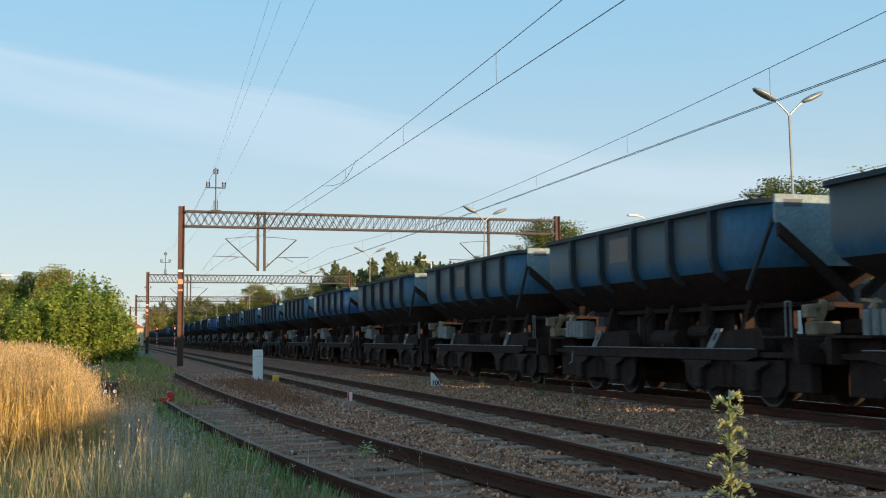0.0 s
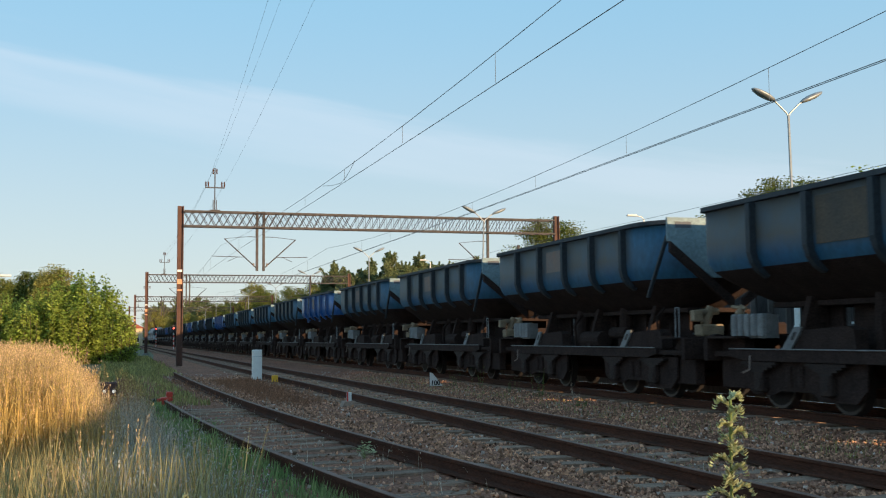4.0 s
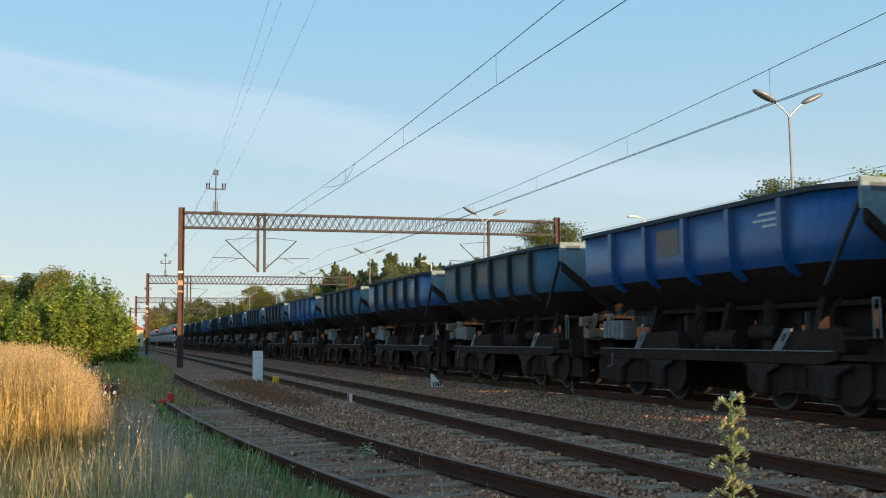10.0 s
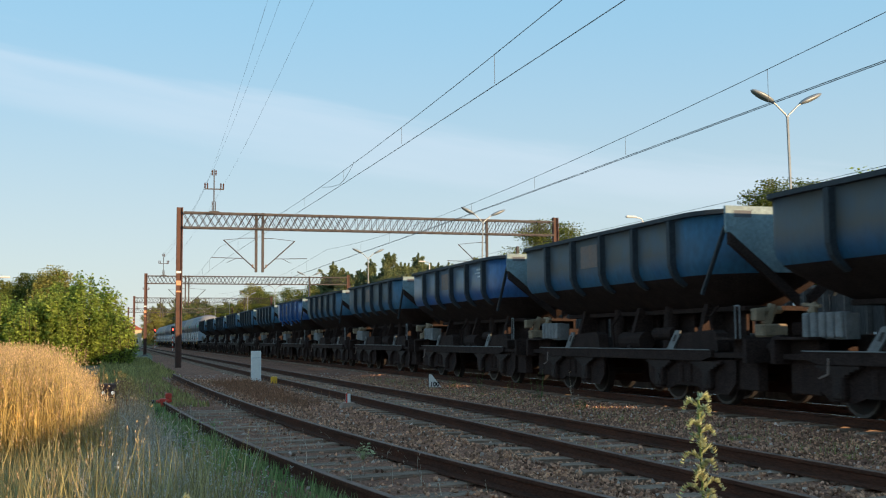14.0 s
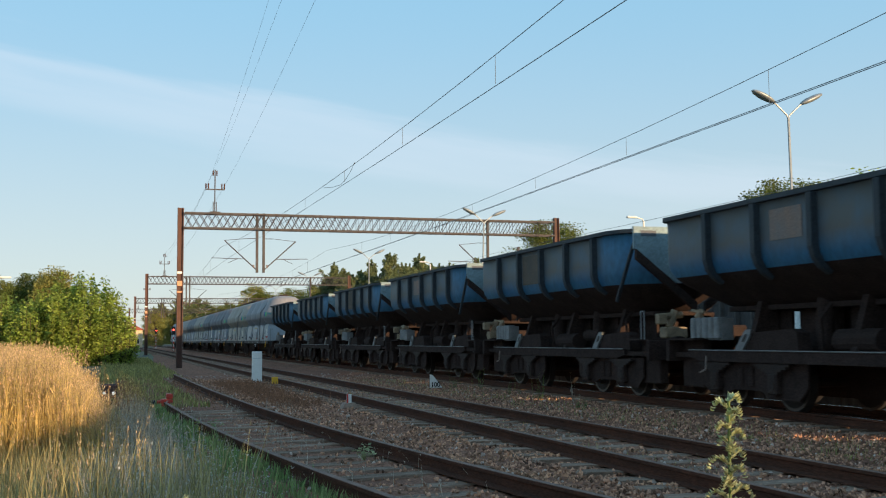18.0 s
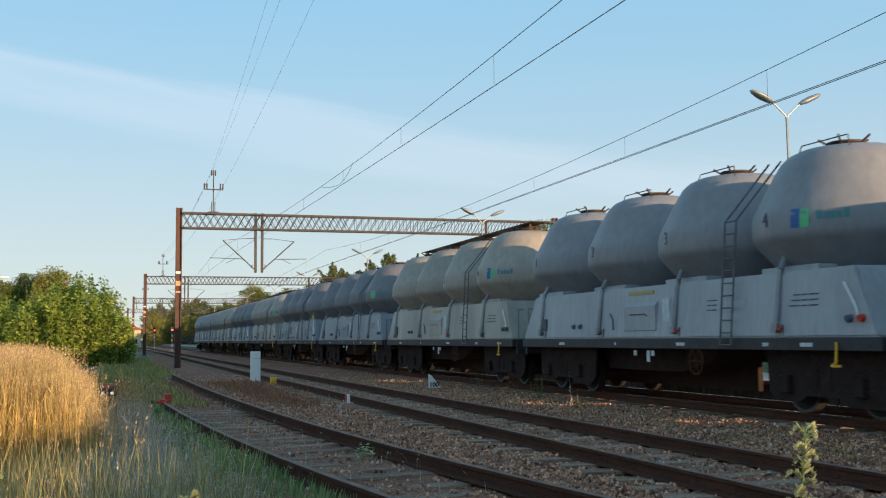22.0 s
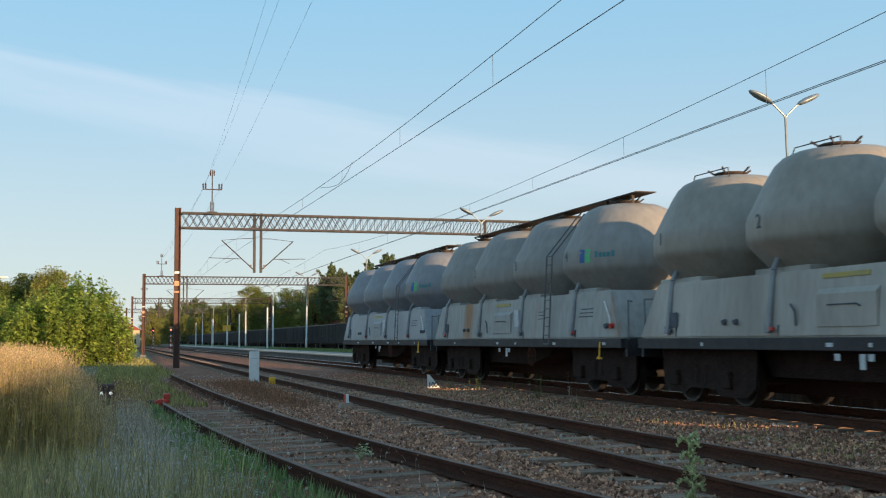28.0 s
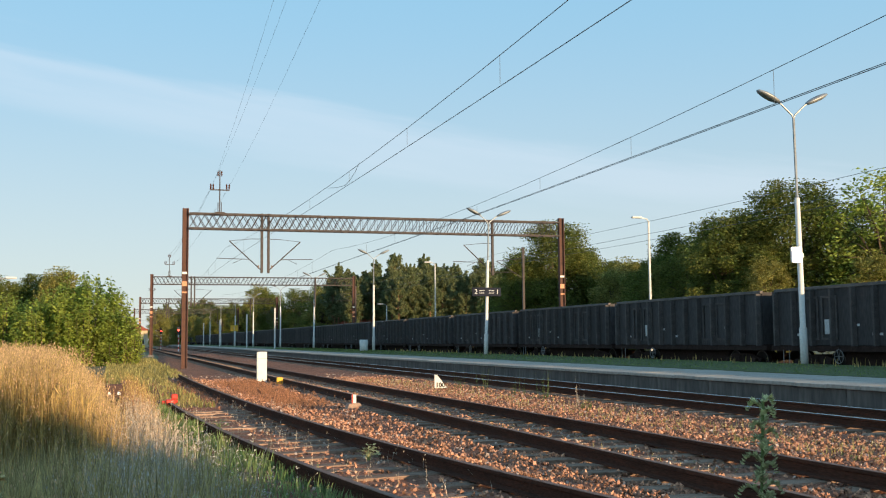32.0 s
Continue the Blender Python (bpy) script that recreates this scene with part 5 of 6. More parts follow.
# ---------------------------------------------------------------- parked gondola train behind the platform
def gondola():
    w = thing("gondola_wagon", "grimy dark grey open gondola wagon with ribbed sides, parked", "freight wagon", None, "parked wagons")
    part("side_wall", box(B(), -1.38, -5.98, 1.12, -1.33, 5.98, 3.1, 0.01), M_GONDOLA, w)
    part("side_wall", box(B(), 1.33, -5.98, 1.12, 1.38, 5.98, 3.1, 0.01), M_GONDOLA, w)
    for e in (-1, 1):
        part("end_wall", box(B(), -1.33, e * 5.98 - 0.04, 1.12, 1.33, e * 5.98 + 0.04, 3.1), M_GONDOLA, w)
    part("floor", box(B(), -1.33, -6.06, 1.05, 1.33, 6.06, 1.15), M_DARKSTEEL, w)
    part("load", box(B(), -1.32, -5.92, 1.15, 1.32, 5.92, 2.75), M_LOAD, w)
    for s in (-1, 1):
        part("top_rail", box(B(), s * 1.36 - 0.07, -6.02, 3.04, s * 1.36 + 0.07, 6.02, 3.15, 0.01), M_GONDTOP, w)
    for i in range(12):
        y = -5.9 + 11.8 * i / 11
        part("rib", prism(B(), [(-1.385, y - 0.075), (-1.55, y - 0.045), (-1.55, y + 0.045), (-1.385, y + 0.075)], "z", 1.1, 3.04), M_GONDRIB, w)
    for y in (-3.3, -2.3, 2.9, 3.9):
        bm = B()
        for a, b, c, d in ((-0.42, 1.3, 0.42, 1.38), (-0.42, 2.72, 0.42, 2.8), (-0.42, 1.38, -0.34, 2.72), (0.34, 1.38, 0.42, 2.72)):
            box(bm, -1.43, y + a, b, -1.385, y + c, d)
        part("door_frame", bm, M_GONDRIB, w)
    for i, y in enumerate((-4.9, -3.8, 0.3, 1.4, 4.6)):
        part("marking_bar", box(B(), -1.388, y, 1.45 + 0.3 * (i % 2), -1.383, y + 0.25 + 0.12 * (i % 3), 1.53 + 0.3 * (i % 2)), M_MARK, w)
    part("chalk_panel", box(B(), -1.388, 2.95, 1.5, -1.383, 3.2, 2.0), M_MARK, w)
    part("sill", box(B(), -1.4, -6.3, 0.92, 1.4, 6.3, 1.1), M_DARKSTEEL, w)
    # dark box added so that the gap between the bogies looks black
    part("underside_filler", box(B(), -0.85, -2.9, 0.30, 0.85, 2.9, 0.93, 0.04), M_DARKSTEEL, w)
    part("step", pipe(B(), [(-1.42, 5.2, 0.95), (-1.42, 5.2, 0.45), (-1.42, 5.55, 0.45), (-1.42, 5.55, 0.95)], 0.02, 4), M_STRUT, w)
    part("hand_wheel", hand_wheel(0.23), M_STRUT, w).matrix_basis = pose(-1.47, 2.4, 0.75)
    bogie(w, -4.2, 1.8)
    bogie(w, 4.2, 1.8)
    buffer_gear(w, 6.45)
    return w


g0 = gondola()
g0.matrix_basis = pose(X_PARK, 27.85, Z_PARK)
for i in range(-7, 30):
    if i:
        copy_thing(g0, pose(X_PARK, 27.85 + 12.93 * i, Z_PARK))
# ---------------------------------------------------------------- stones of the ballast
def stones(name, count, material, size, region, label):
    oct_v = np.array([(1, 0, 0), (-1, 0, 0), (0, 1, 0), (0, -1, 0), (0, 0, 1), (0, 0, -1)], float)
    oct_f = np.array([(0, 2, 4), (2, 1, 4), (1, 3, 4), (3, 0, 4), (2, 0, 5), (1, 2, 5), (3, 1, 5), (0, 3, 5)])
    verts, faces = [], []
    for i in range(count):
        x, y = region()
        if abs(abs(x - X_MID) - GAUGE / 2) < 0.09 or abs(abs(x - siding_x(y)) - GAUGE / 2) < 0.09 or abs(abs(x - X_TRAIN) - GAUGE / 2) < 0.1:
            continue
        if rng.random() < 0.8 and y < 42 and abs(x - siding_x(y)) < 0.68 or rng.random() < 0.6 and abs(x - X_MID) < 0.68:
            continue
        s = size * rng.choice((0.55, 0.7, 0.85, 1.0, 1.25)) * rng.uniform(0.8, 1.2)
        m = Euler((rng.uniform(0, 6), rng.uniform(0, 6), rng.uniform(0, 6))).to_matrix()
        v = (oct_v * nrg.uniform(0.65, 1.15, (6, 1)) * np.array((1, 0.8, 0.62))) @ np.array(m) * s
        v += np.array((x, y, bed_z(x, y) + s * rng.uniform(-0.1, 0.45)))
        faces.append(oct_f + sum_len[0])
        verts.append(v)
        sum_len[0] += 6
    v, f = np.concatenate(verts), np.concatenate(faces)
    sum_len[0] = 0
    return raw(name, v.tolist(), f.tolist(), material, kind="stuff", label=label, category="gravel")


sum_len = [0]


def near_strip(x0, x1, y0, y1, p=1.7):
    return lambda: (rng.uniform(x0, x1), y0 + (y1 - y0) * rng.random() ** p)


stones("ballast_stones", 62000, M_STONE, 0.031, near_strip(2.0, 10.6, 8.0, 42, 1.7), "loose brown crushed stones between the tracks")
stones("pale_stones", 3000, M_PALESTONE, 0.036, near_strip(1.6, 10.4, 6.0, 46, 1.4), "scattered pale limestone lumps on the ballast")


# ---------------------------------------------------------------- grass
def blades(name, count, place, material, label, width=0.006, head=0.0, lean=0.25, category="grass"):
    """Many bent blades in one mesh: place() gives x, y, ground height and blade height."""
    V, F = [], []
    k = 0
    for i in range(count):
        x, y, z, h = place()
        a, b = rng.uniform(0, 6.283), rng.uniform(0, 6.283)
        l = h * lean * rng.uniform(0.2, 1.0)
        dx, dy = math.cos(a) * l, math.sin(a) * l
        w = width * rng.uniform(0.7, 1.4) * (1 + 0.05 * y)
        wx, wy = math.cos(b) * w, math.sin(b) * w
        m = 0.55
        V += [(x - wx, y - wy, z), (x + wx, y + wy, z), (x - wx * 0.8 + dx * 0.35, y - wy * 0.8 + dy * 0.35, z + h * m), (x + wx * 0.8 + dx * 0.35, y + wy * 0.8 + dy * 0.35, z + h * m)]
        if head:
            q = head * rng.uniform(0.7, 1.3) * (1 + 0.05 * y)
            hx, hy = math.cos(b) * q, math.sin(b) * q
            V += [(x + dx * 0.75, y + dy * 0.75, z + h * 0.78), (x - hx + dx * 0.9, y - hy + dy * 0.9, z + h * 0.88), (x + hx + dx * 0.9, y + hy + dy * 0.9, z + h * 0.88), (x + dx, y + dy, z + h)]
            F += [(k, k + 1, k + 3, k + 2), (k + 2, k + 3, k + 4), (k + 4, k + 6, k + 7, k + 5)]
            k += 8
        else:
            V += [(x + dx, y + dy, z + h)]
            F += [(k, k + 1, k + 3, k + 2), (k + 2, k + 3, k + 4)]
            k += 5
    return raw(name, V, F, material, kind="stuff", label=label, category=category)


def stalks(name, count, place, material, heads, label, width=0.0015, lean=0.12, flecks=7, fleck=0.007, plume=0.16, category="grass"):
    """Tall thin stalks, each with a loose plume of small flecks at its tip; stalks and plumes are two meshes."""
    V, F, HV, HF = [], [], [], []
    for i in range(count):
        x, y, z, h = place()
        a, b = rng.uniform(0, 6.283), rng.uniform(-0.6, 0.6)
        l = h * lean * abs(rng.gauss(0, 0.6))
        dx, dy = math.cos(a) * l, math.sin(a) * l
        w = width * rng.uniform(0.6, 1.5) * (1 + 0.04 * y)
        wx, wy = math.cos(b) * w, math.sin(b) * w
        k = len(V)
        V += [(x - wx, y - wy, z), (x + wx, y + wy, z), (x - wx * 0.7 + dx * 0.3, y - wy * 0.7 + dy * 0.3, z + h * 0.6), (x + wx * 0.7 + dx * 0.3, y + wy * 0.7 + dy * 0.3, z + h * 0.6), (x + dx, y + dy, z + h)]
        F += [(k, k + 1, k + 3, k + 2), (k + 2, k + 3, k + 4)]
        if rng.random() < 0.5:
            # one long drooping blade leaf
            k = len(V)
            c, u = rng.uniform(0, 6.283), rng.uniform(0.25, 0.6)
            ll = h * rng.uniform(0.12, 0.28)
            ex, ey = math.cos(c) * ll, math.sin(c) * ll
            V += [(x + dx * u * 0.5, y + dy * u * 0.5, z + h * u), (x + ex * 0.4 - wx * 1.6, y + ey * 0.4 - wy * 1.6, z + h * u + ll * 0.7), (x + ex * 0.4 + wx * 1.6, y + ey * 0.4 + wy * 1.6, z + h * u + ll * 0.7), (x + ex, y + ey, z + h * u + ll * rng.uniform(0.2, 0.9))]
            F += [(k, k + 1, k + 2), (k + 1, k + 3, k + 2)]
        for j in range(flecks):
            f = 1.0 - plume * rng.random()
            q = fleck * rng.uniform(0.5, 1.3) * (1 + 0.035 * y)
            ox, oy, oz = rng.gauss(0, 1.2) * fleck, rng.gauss(0, 1.2) * fleck, rng.gauss(0, 0.6) * fleck
            cx, cy, cz = x + dx * f + ox, y + dy * f + oy, z + h * f + oz
            k = len(HV)
            HV += [(cx - q * 0.45, cy, cz), (cx, cy + q * 0.2, cz - q * 1.2), (cx + q * 0.45, cy, cz + q * 0.1), (cx + ox * 0.3, cy - q * 0.2, cz + q * 1.3)]
            HF.append((k, k + 1, k + 2, k + 3))
    raw(name, V, F, material, kind="stuff", label=label, category=category)
    raw(name + "_plumes", HV, HF, heads, kind="stuff", label="feathery pale seed plumes on " + label, category=category)


def field_edge(y):
    return 0.36 - 0.036 * (y - 15) + 0.10 * math.sin(y * 0.9) + 0.07 * math.sin(y * 2.3)


def gold_place():
    y = 12.6 + 37 * rng.random() ** 2.3
    x = field_edge(y) - (0.30 + y * 0.125) * rng.random() ** 0.95
    d = field_edge(y) - x
    h = 1.62 * (1 - 0.5 * rng.random() ** 1.8) * min(1, (0.16 + 0.80 * d / (0.45 + 0.03 * y)) * rng.uniform(0.55, 1.2)) * (1.0 + 0.13 * fbm(x, y, 0.8))
    return x, y, -0.42, min(h, 1.8)


def low_place():
    y = 6.0 + 16 * rng.random() ** 1.3
    x = field_edge(y) + 0.1 - (0.3 + y * 0.16) * rng.random()
    return x, y, -0.42, (1.62 - 0.080 * min(y, 14)) * rng.uniform(0.45, 1.0) * (1 + 0.2 * fbm(x, y, 0.9))


def weed_place():
    y = 6.2 + 10 * rng.random() ** 1.1
    x = rng.gauss(0.28 + 0.012 * y, 0.33)
    return x, y, -0.42, (1.62 - 0.088 * y) * rng.uniform(0.4, 1.0) * (1 - 0.45 * max(0, x - 0.3)) * (1 + 0.25 * fbm(x, y, 1.4))


def verge_place():
    y = 8.5 + 15 * rng.random() ** 1.1
    x = 0.45 + (siding_x(y) - 0.83 - 0.45) * rng.random() ** 0.8
    if fbm(x, y, 0.9) < -0.25:
        x += 0.3 * rng.random()
    return x, y, (bed_z(x, y) if x > 0.52 else -0.42) - 0.02, rng.uniform(0.05, 0.24) * (0.8 + 0.7 * fbm(x, y, 1.2))


def far_verge_place():
    y = 18 + 85 * rng.random() ** 1.5
    x = rng.uniform(-0.6, 2.2 + min(1.0, 0.01 * y))
    if y < 42:
        x = min(x, siding_x(y) - 0.9 if y < 22.8 else siding_x(y) + 0.2) - 0.4 * rng.random()
    return x, y, max(-0.42, bed_z(x, y) - 0.02) if x > 0.55 else -0.42, rng.uniform(0.06, 0.30) * (0.9 + 0.7 * fbm(x, y, 0.5)) * (0.6 if x > 0.6 and y < 45 else 1.0)


stalks("golden_grass", 15000, gold_place, M_GOLD, M_HEAD, "tall dry golden grass field beside the tracks", 0.0022, 0.13, 6, 0.0065, 0.26)
# The dark foot of the field is put into the olive of these shorter blades.
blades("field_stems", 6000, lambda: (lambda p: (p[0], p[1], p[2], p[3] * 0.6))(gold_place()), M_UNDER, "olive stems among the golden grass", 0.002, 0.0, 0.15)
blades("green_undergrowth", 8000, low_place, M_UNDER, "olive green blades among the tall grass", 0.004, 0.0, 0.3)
stalks("low_straws", 900, lambda: (lambda p: (p[0], p[1], p[2], p[3] * 0.85))(low_place()), M_GOLD, M_HEAD, "pale straw stalks before the field", 0.0024, 0.3, 3, 0.006, 0.3)
stalks("dry_weeds", 4800, weed_place, M_DRY, M_FLOWER, "grey-brown dry weeds beside the siding", 0.0027, 0.45, 2, 0.0085, 0.6, "dry weeds")
blades("verge_grass", 9000, verge_place, M_VERGE, "short bright green grass beside the siding", 0.0045, 0.0, 0.4)
blades("far_verge_grass", 15000, far_verge_place, M_OLIVE, "short olive grass along the far verge", 0.005, 0.0, 0.4)
stalks("tall_straws", 45, lambda: (rng.uniform(-1.0, 0.3), rng.uniform(5.5, 9.0), -0.42, rng.uniform(0.85, 1.25)), M_GOLD, M_HEAD, "single tall straw stalks with narrow heads", 0.0024, 0.2, 14, 0.006, 0.3, "dry weeds")
stalks("edge_stalks", 1000, lambda: (lambda x: (x, rng.uniform(19.0, 28.0), -0.40, (1.05 - 0.55 * max(0.0, x)) * rng.uniform(0.55, 1.05)))(rng.choice((-0.45, 0.34, 0.40, 0.50)) + rng.gauss(0, 0.12)), M_REDDRY, M_GOLD, "reddish dry stalks along the field edge", 0.0024, 0.12, 5, 0.008, 0.4, "dry weeds")
stalks("edge_straws", 1000, lambda: (lambda x: (x, rng.uniform(13.0, 20.0), -0.40, (1.0 - 0.5 * max(0.0, x)) * rng.uniform(0.5, 1.05)))(rng.choice((-0.40, 0.32, 0.40, 0.50)) + rng.gauss(0, 0.12)), M_DRY, M_HEAD, "pale dry stalks along the field edge", 0.0020, 0.2, 4, 0.007, 0.4, "dry weeds")
stalks("arching_straws", 240, lambda: (rng.gauss(0.36, 0.24), rng.uniform(9.5, 15), -0.36, rng.uniform(0.5, 0.95)), M_DRY, M_DRY, "pale arching dry stalks at the field edge", 0.003, 0.6, 4, 0.007, 0.5, "dry weeds")


def umbels(name, count, label):
    """Small clusters of white florets on thin stems."""
    V, F = [], []
    for i in range(count):
        y = rng.uniform(7.0, 15.0)
        x = rng.gauss(0.52 + 0.02 * y, 0.34)
        g = bed_z(x, y) if x > 0.52 else -0.42
        z = g + (0.95 - 0.045 * y) * rng.uniform(0.35, 1.0) * (1 - 0.35 * max(0, x - 0.3))
        k = len(V)
        V += [(x - 0.0015, y, g), (x + 0.0015, y, g), (x, y + 0.01, z)]
        F.append((k, k + 1, k + 2))
        for j in range(rng.randint(2, 6)):
            q = rng.uniform(0.004, 0.0085)
            cx, cy, cz = x + rng.gauss(0, 0.016), y + rng.gauss(0, 0.016), z + rng.gauss(0, 0.008)
            k = len(V)
            V += [(cx - q, cy, cz - q * 0.5), (cx + q, cy + q * 0.4, cz - q * 0.4), (cx + q * 0.8, cy, cz + q), (cx - q * 0.7, cy - q * 0.3, cz + q * 0.8)]
            F.append((k, k + 1, k + 2, k + 3))
    return raw(name, V, F, M_FLOWER, kind="stuff", label=label, category="flowers")


umbels("white_flowers", 420, "small white flower heads on thin stems")
stalks("sleeper_weeds", 2600, lambda: (rng.gauss(4.0, 0.5) if rng.random() < 0.7 else siding_x(30) + rng.gauss(0.3, 0.5), rng.uniform(23, 37), -0.25, rng.uniform(0.05, 0.24)), M_REDDRY, M_REDDRY, "reddish dry weeds over the siding end", 0.002, 0.5, 5, 0.008, 0.8, "dry weeds")
stalks("strip_weeds", 2400, lambda: (rng.uniform(8.3, 10.2) if rng.random() < 0.6 else rng.gauss(X_MID, 0.35), 10 + 28 * rng.random() ** 1.4, -0.25, rng.uniform(0.03, 0.14)), M_OLIVE, M_DRY, "low olive weeds between the tracks", 0.003, 0.6, 2, 0.006, 0.8, "weeds")
stalks("bed_weeds", 420, lambda: (rng.gauss(siding_x(14) + rng.choice((-0.9, 0.0, 0.9)), 0.25), rng.uniform(9, 24), -0.26, rng.uniform(0.05, 0.3)), M_DRY, M_DRY, "sparse dry weeds between the siding rails", 0.0014, 0.6, 3, 0.006, 0.8, "dry weeds")


def turf_place():
    y = 12 + 110 * rng.random() ** 1.8
    return rng.uniform(16.4, 21.9), y, PLAT_Z, rng.uniform(0.02, 0.055) * (1 + 0.008 * y)


def back_turf_place():
    y = 14 + 70 * rng.random() ** 1.5
    return rng.uniform(20.6, 22.1), y, PLAT_Z, rng.uniform(0.1, 0.3)


blades("platform_turf", 15000, turf_place, M_GREEN, "rough mown grass on the platform", 0.006)
blades("platform_dry_grass", 350, back_turf_place, M_GOLD, "dry tufts at the back of the platform", 0.006)
def spindly_weed(x, y, h, n, material, spread=0.10, z=-0.27):
    """A few thin stems with short leaves set along them."""
    V, F = [], []
    for i in range(n):
        px, py = x + rng.gauss(0, spread), y + rng.gauss(0, spread)
        hh = h * rng.uniform(0.4, 1.0)
        lx, ly = rng.gauss(0, 0.10) * hh, rng.gauss(0, 0.10) * hh
        k = len(V)
        V += [(px - 0.004, py, z), (px + 0.004, py, z), (px + lx, py + ly, z + hh)]
        F.append((k, k + 1, k + 2))
        for j in range(int(6 + hh * 22)):
            u = 0.12 + 0.88 * rng.random()
            a, ll = rng.uniform(0, 6.283), rng.uniform(0.025, 0.06) * (1.3 - 0.7 * u)
            c = Vector((px + lx * u, py + ly * u, z + hh * u))
            d = Vector((math.cos(a), math.sin(a), rng.uniform(0.2, 1.1))) * ll
            w = Vector((-math.sin(a), math.cos(a), 0)) * ll * 0.22
            k = len(V)
            V += [c[:], (c + d * 0.5 + w)[:], (c + d)[:], (c + d * 0.5 - w)[:]]
            F.append((k, k + 1, k + 2, k + 3))
    return raw("trackside_weed", V, F, material, kind="stuff", label="spindly weed growing from the ballast", category="weed")


for x, y, h, n, mt in ((9.75, 30.5, 0.55, 9, M_WEED), (10.0, 29.0, 0.8, 5, M_WEED), (9.95, 26.2, 0.6, 7, M_WEED), (9.9, 24.0, 0.8, 8, M_WEED), (9.6, 21.5, 0.9, 4, M_DRY), (9.3, 20.5, 0.3, 12, M_WEED), (9.8, 33.5, 0.4, 8, M_DRY),
                        (7.2, 17.0, 0.12, 10, M_OLIVE), (8.7, 13.5, 0.10, 26, M_OLIVE), (8.5, 11.0, 0.10, 20, M_OLIVE), (5.3, 18.5, 0.10, 18, M_OLIVE)):
    spindly_weed(x, y, h, n, mt, 0.10 if h > 0.2 else 0.16)


def leafy_weed(x, y, z, h, rad, n, material):
    """A low plant of broad folded leaves on short stalks."""
    V, F = [], []
    for i in range(n):
        a, u = rng.uniform(0, 6.283), rng.random()
        c = Vector((x + rad * u * math.cos(a), y + rad * u * math.sin(a), z + h * rng.uniform(0.35, 1.0) * (1 - 0.4 * u)))
        d = Vector((math.cos(a), math.sin(a), rng.uniform(-0.4, 0.4))) * rng.uniform(0.03, 0.055)
        w = Vector((-math.sin(a), math.cos(a), 0.25)) * d.length * 0.42
        k = len(V)
        V += [c[:], (c + d * 0.5 + w)[:], (c + d)[:], (c + d * 0.5 - w)[:], (x, y, z), (x + 0.004, y, z)]
        F += [(k, k + 1, k + 2), (k, k + 2, k + 3), (k + 4, k + 5, k)]
    return raw("leafy_weed", V, F, material, kind="stuff", label="low yellow-green leafy weed between the siding rails", category="weed")


leafy_weed(2.85, 12.4, -0.17, 0.22, 0.12, 70, M_GOLDROD)
leafy_weed(siding_x(17) - 0.85, 16.8, -0.15, 0.22, 0.18, 60, M_LEAF)
leafy_weed(siding_x(17) - 0.5, 17.6, -0.15, 0.14, 0.16, 40, M_VERGE)


# ---------------------------------------------------------------- leafy plants
def leaf_cloud(pts, size, seed, flat=0.6):
    """Leaves as small folded diamonds at the given points."""
    r = random.Random(seed)
    V, F = [], []
    for i, p in enumerate(pts):
        m = Euler((r.uniform(-1.2, 1.2) * flat + 0.3, r.uniform(-1.2, 1.2), r.uniform(0, 6.283))).to_matrix()
        s = size * r.uniform(0.6, 1.4)
        for q in ((0, -1, 0), (0.55, 0, 0.12), (0, 1, -0.1), (-0.55, 0, 0.12)):
            v = m @ Vector(q) * s + Vector(p)
            V.append(v[:])
        F += [(4 * i, 4 * i + 1, 4 * i + 2), (4 * i, 4 * i + 2, 4 * i + 3)]
    return V, F


def clumpy(r, clumps, per, spread):
    return [tuple(c[k] + max(-1.5, min(1.5, r.gauss(0, 1))) * spread * c[3] * (0.75 if k == 2 else 1) for k in range(3)) for c in clumps for _ in range(per)]


def limbs(bm, base, tips, r0):
    trunk_top = Vector((0, 0, base))
    for t in tips:
        t = Vector(t)
        mid = trunk_top.lerp(t, 0.5) + Vector((0, 0, 0.25))
        a = Vector((0, 0, base * rng.uniform(0.6, 1.0)))
        tube(bm, a, mid, r0 * 0.5, 5, r0 * 0.3)
        tube(bm, mid, t, r0 * 0.3, 5, r0 * 0.08)


def broadleaf(h, rad, seed, material, leaves=6000, low=0.22, name="tree", label="", size=0.30):
    """A tapered trunk, limbs, and a ragged crown of many leaf clumps."""
    r = random.Random(seed)
    t = thing(name, label, "tree", None, "trees")
    bm = B()
    tube(bm, (0, 0, -0.5), (0, 0, h * 0.4), h * 0.022, 8, h * 0.014)
    tube(bm, (0, 0, h * 0.4), (r.uniform(-0.3, 0.3), r.uniform(-0.3, 0.3), h * 0.85), h * 0.014, 7, h * 0.004)
    clumps = []
    n = 96
    for i in range(n):
        u = (i + 0.5) / n
        z = h * (low + (0.97 - low) * u)
        prof = math.sin(math.pi * min(1, 0.16 + 0.80 * u)) ** 0.65
        a = i * 2.399 + r.uniform(-0.4, 0.4)
        q = rad * prof * r.uniform(0.40, 1.06)
        clumps.append((q * math.cos(a), q * math.sin(a), z + r.uniform(-0.04, 0.04) * h, r.uniform(0.6, 1.25)))
    limbs(bm, h * 0.5, [(c[0] * 0.9, c[1] * 0.9, c[2]) for c in clumps[::2]], h * 0.013)
    part("trunk", bm, M_BARK, t)
    V, F = leaf_cloud(clumpy(r, clumps, leaves // n, rad * 0.135), size, seed)
    raw("crown", V, F, material, t)
    return t


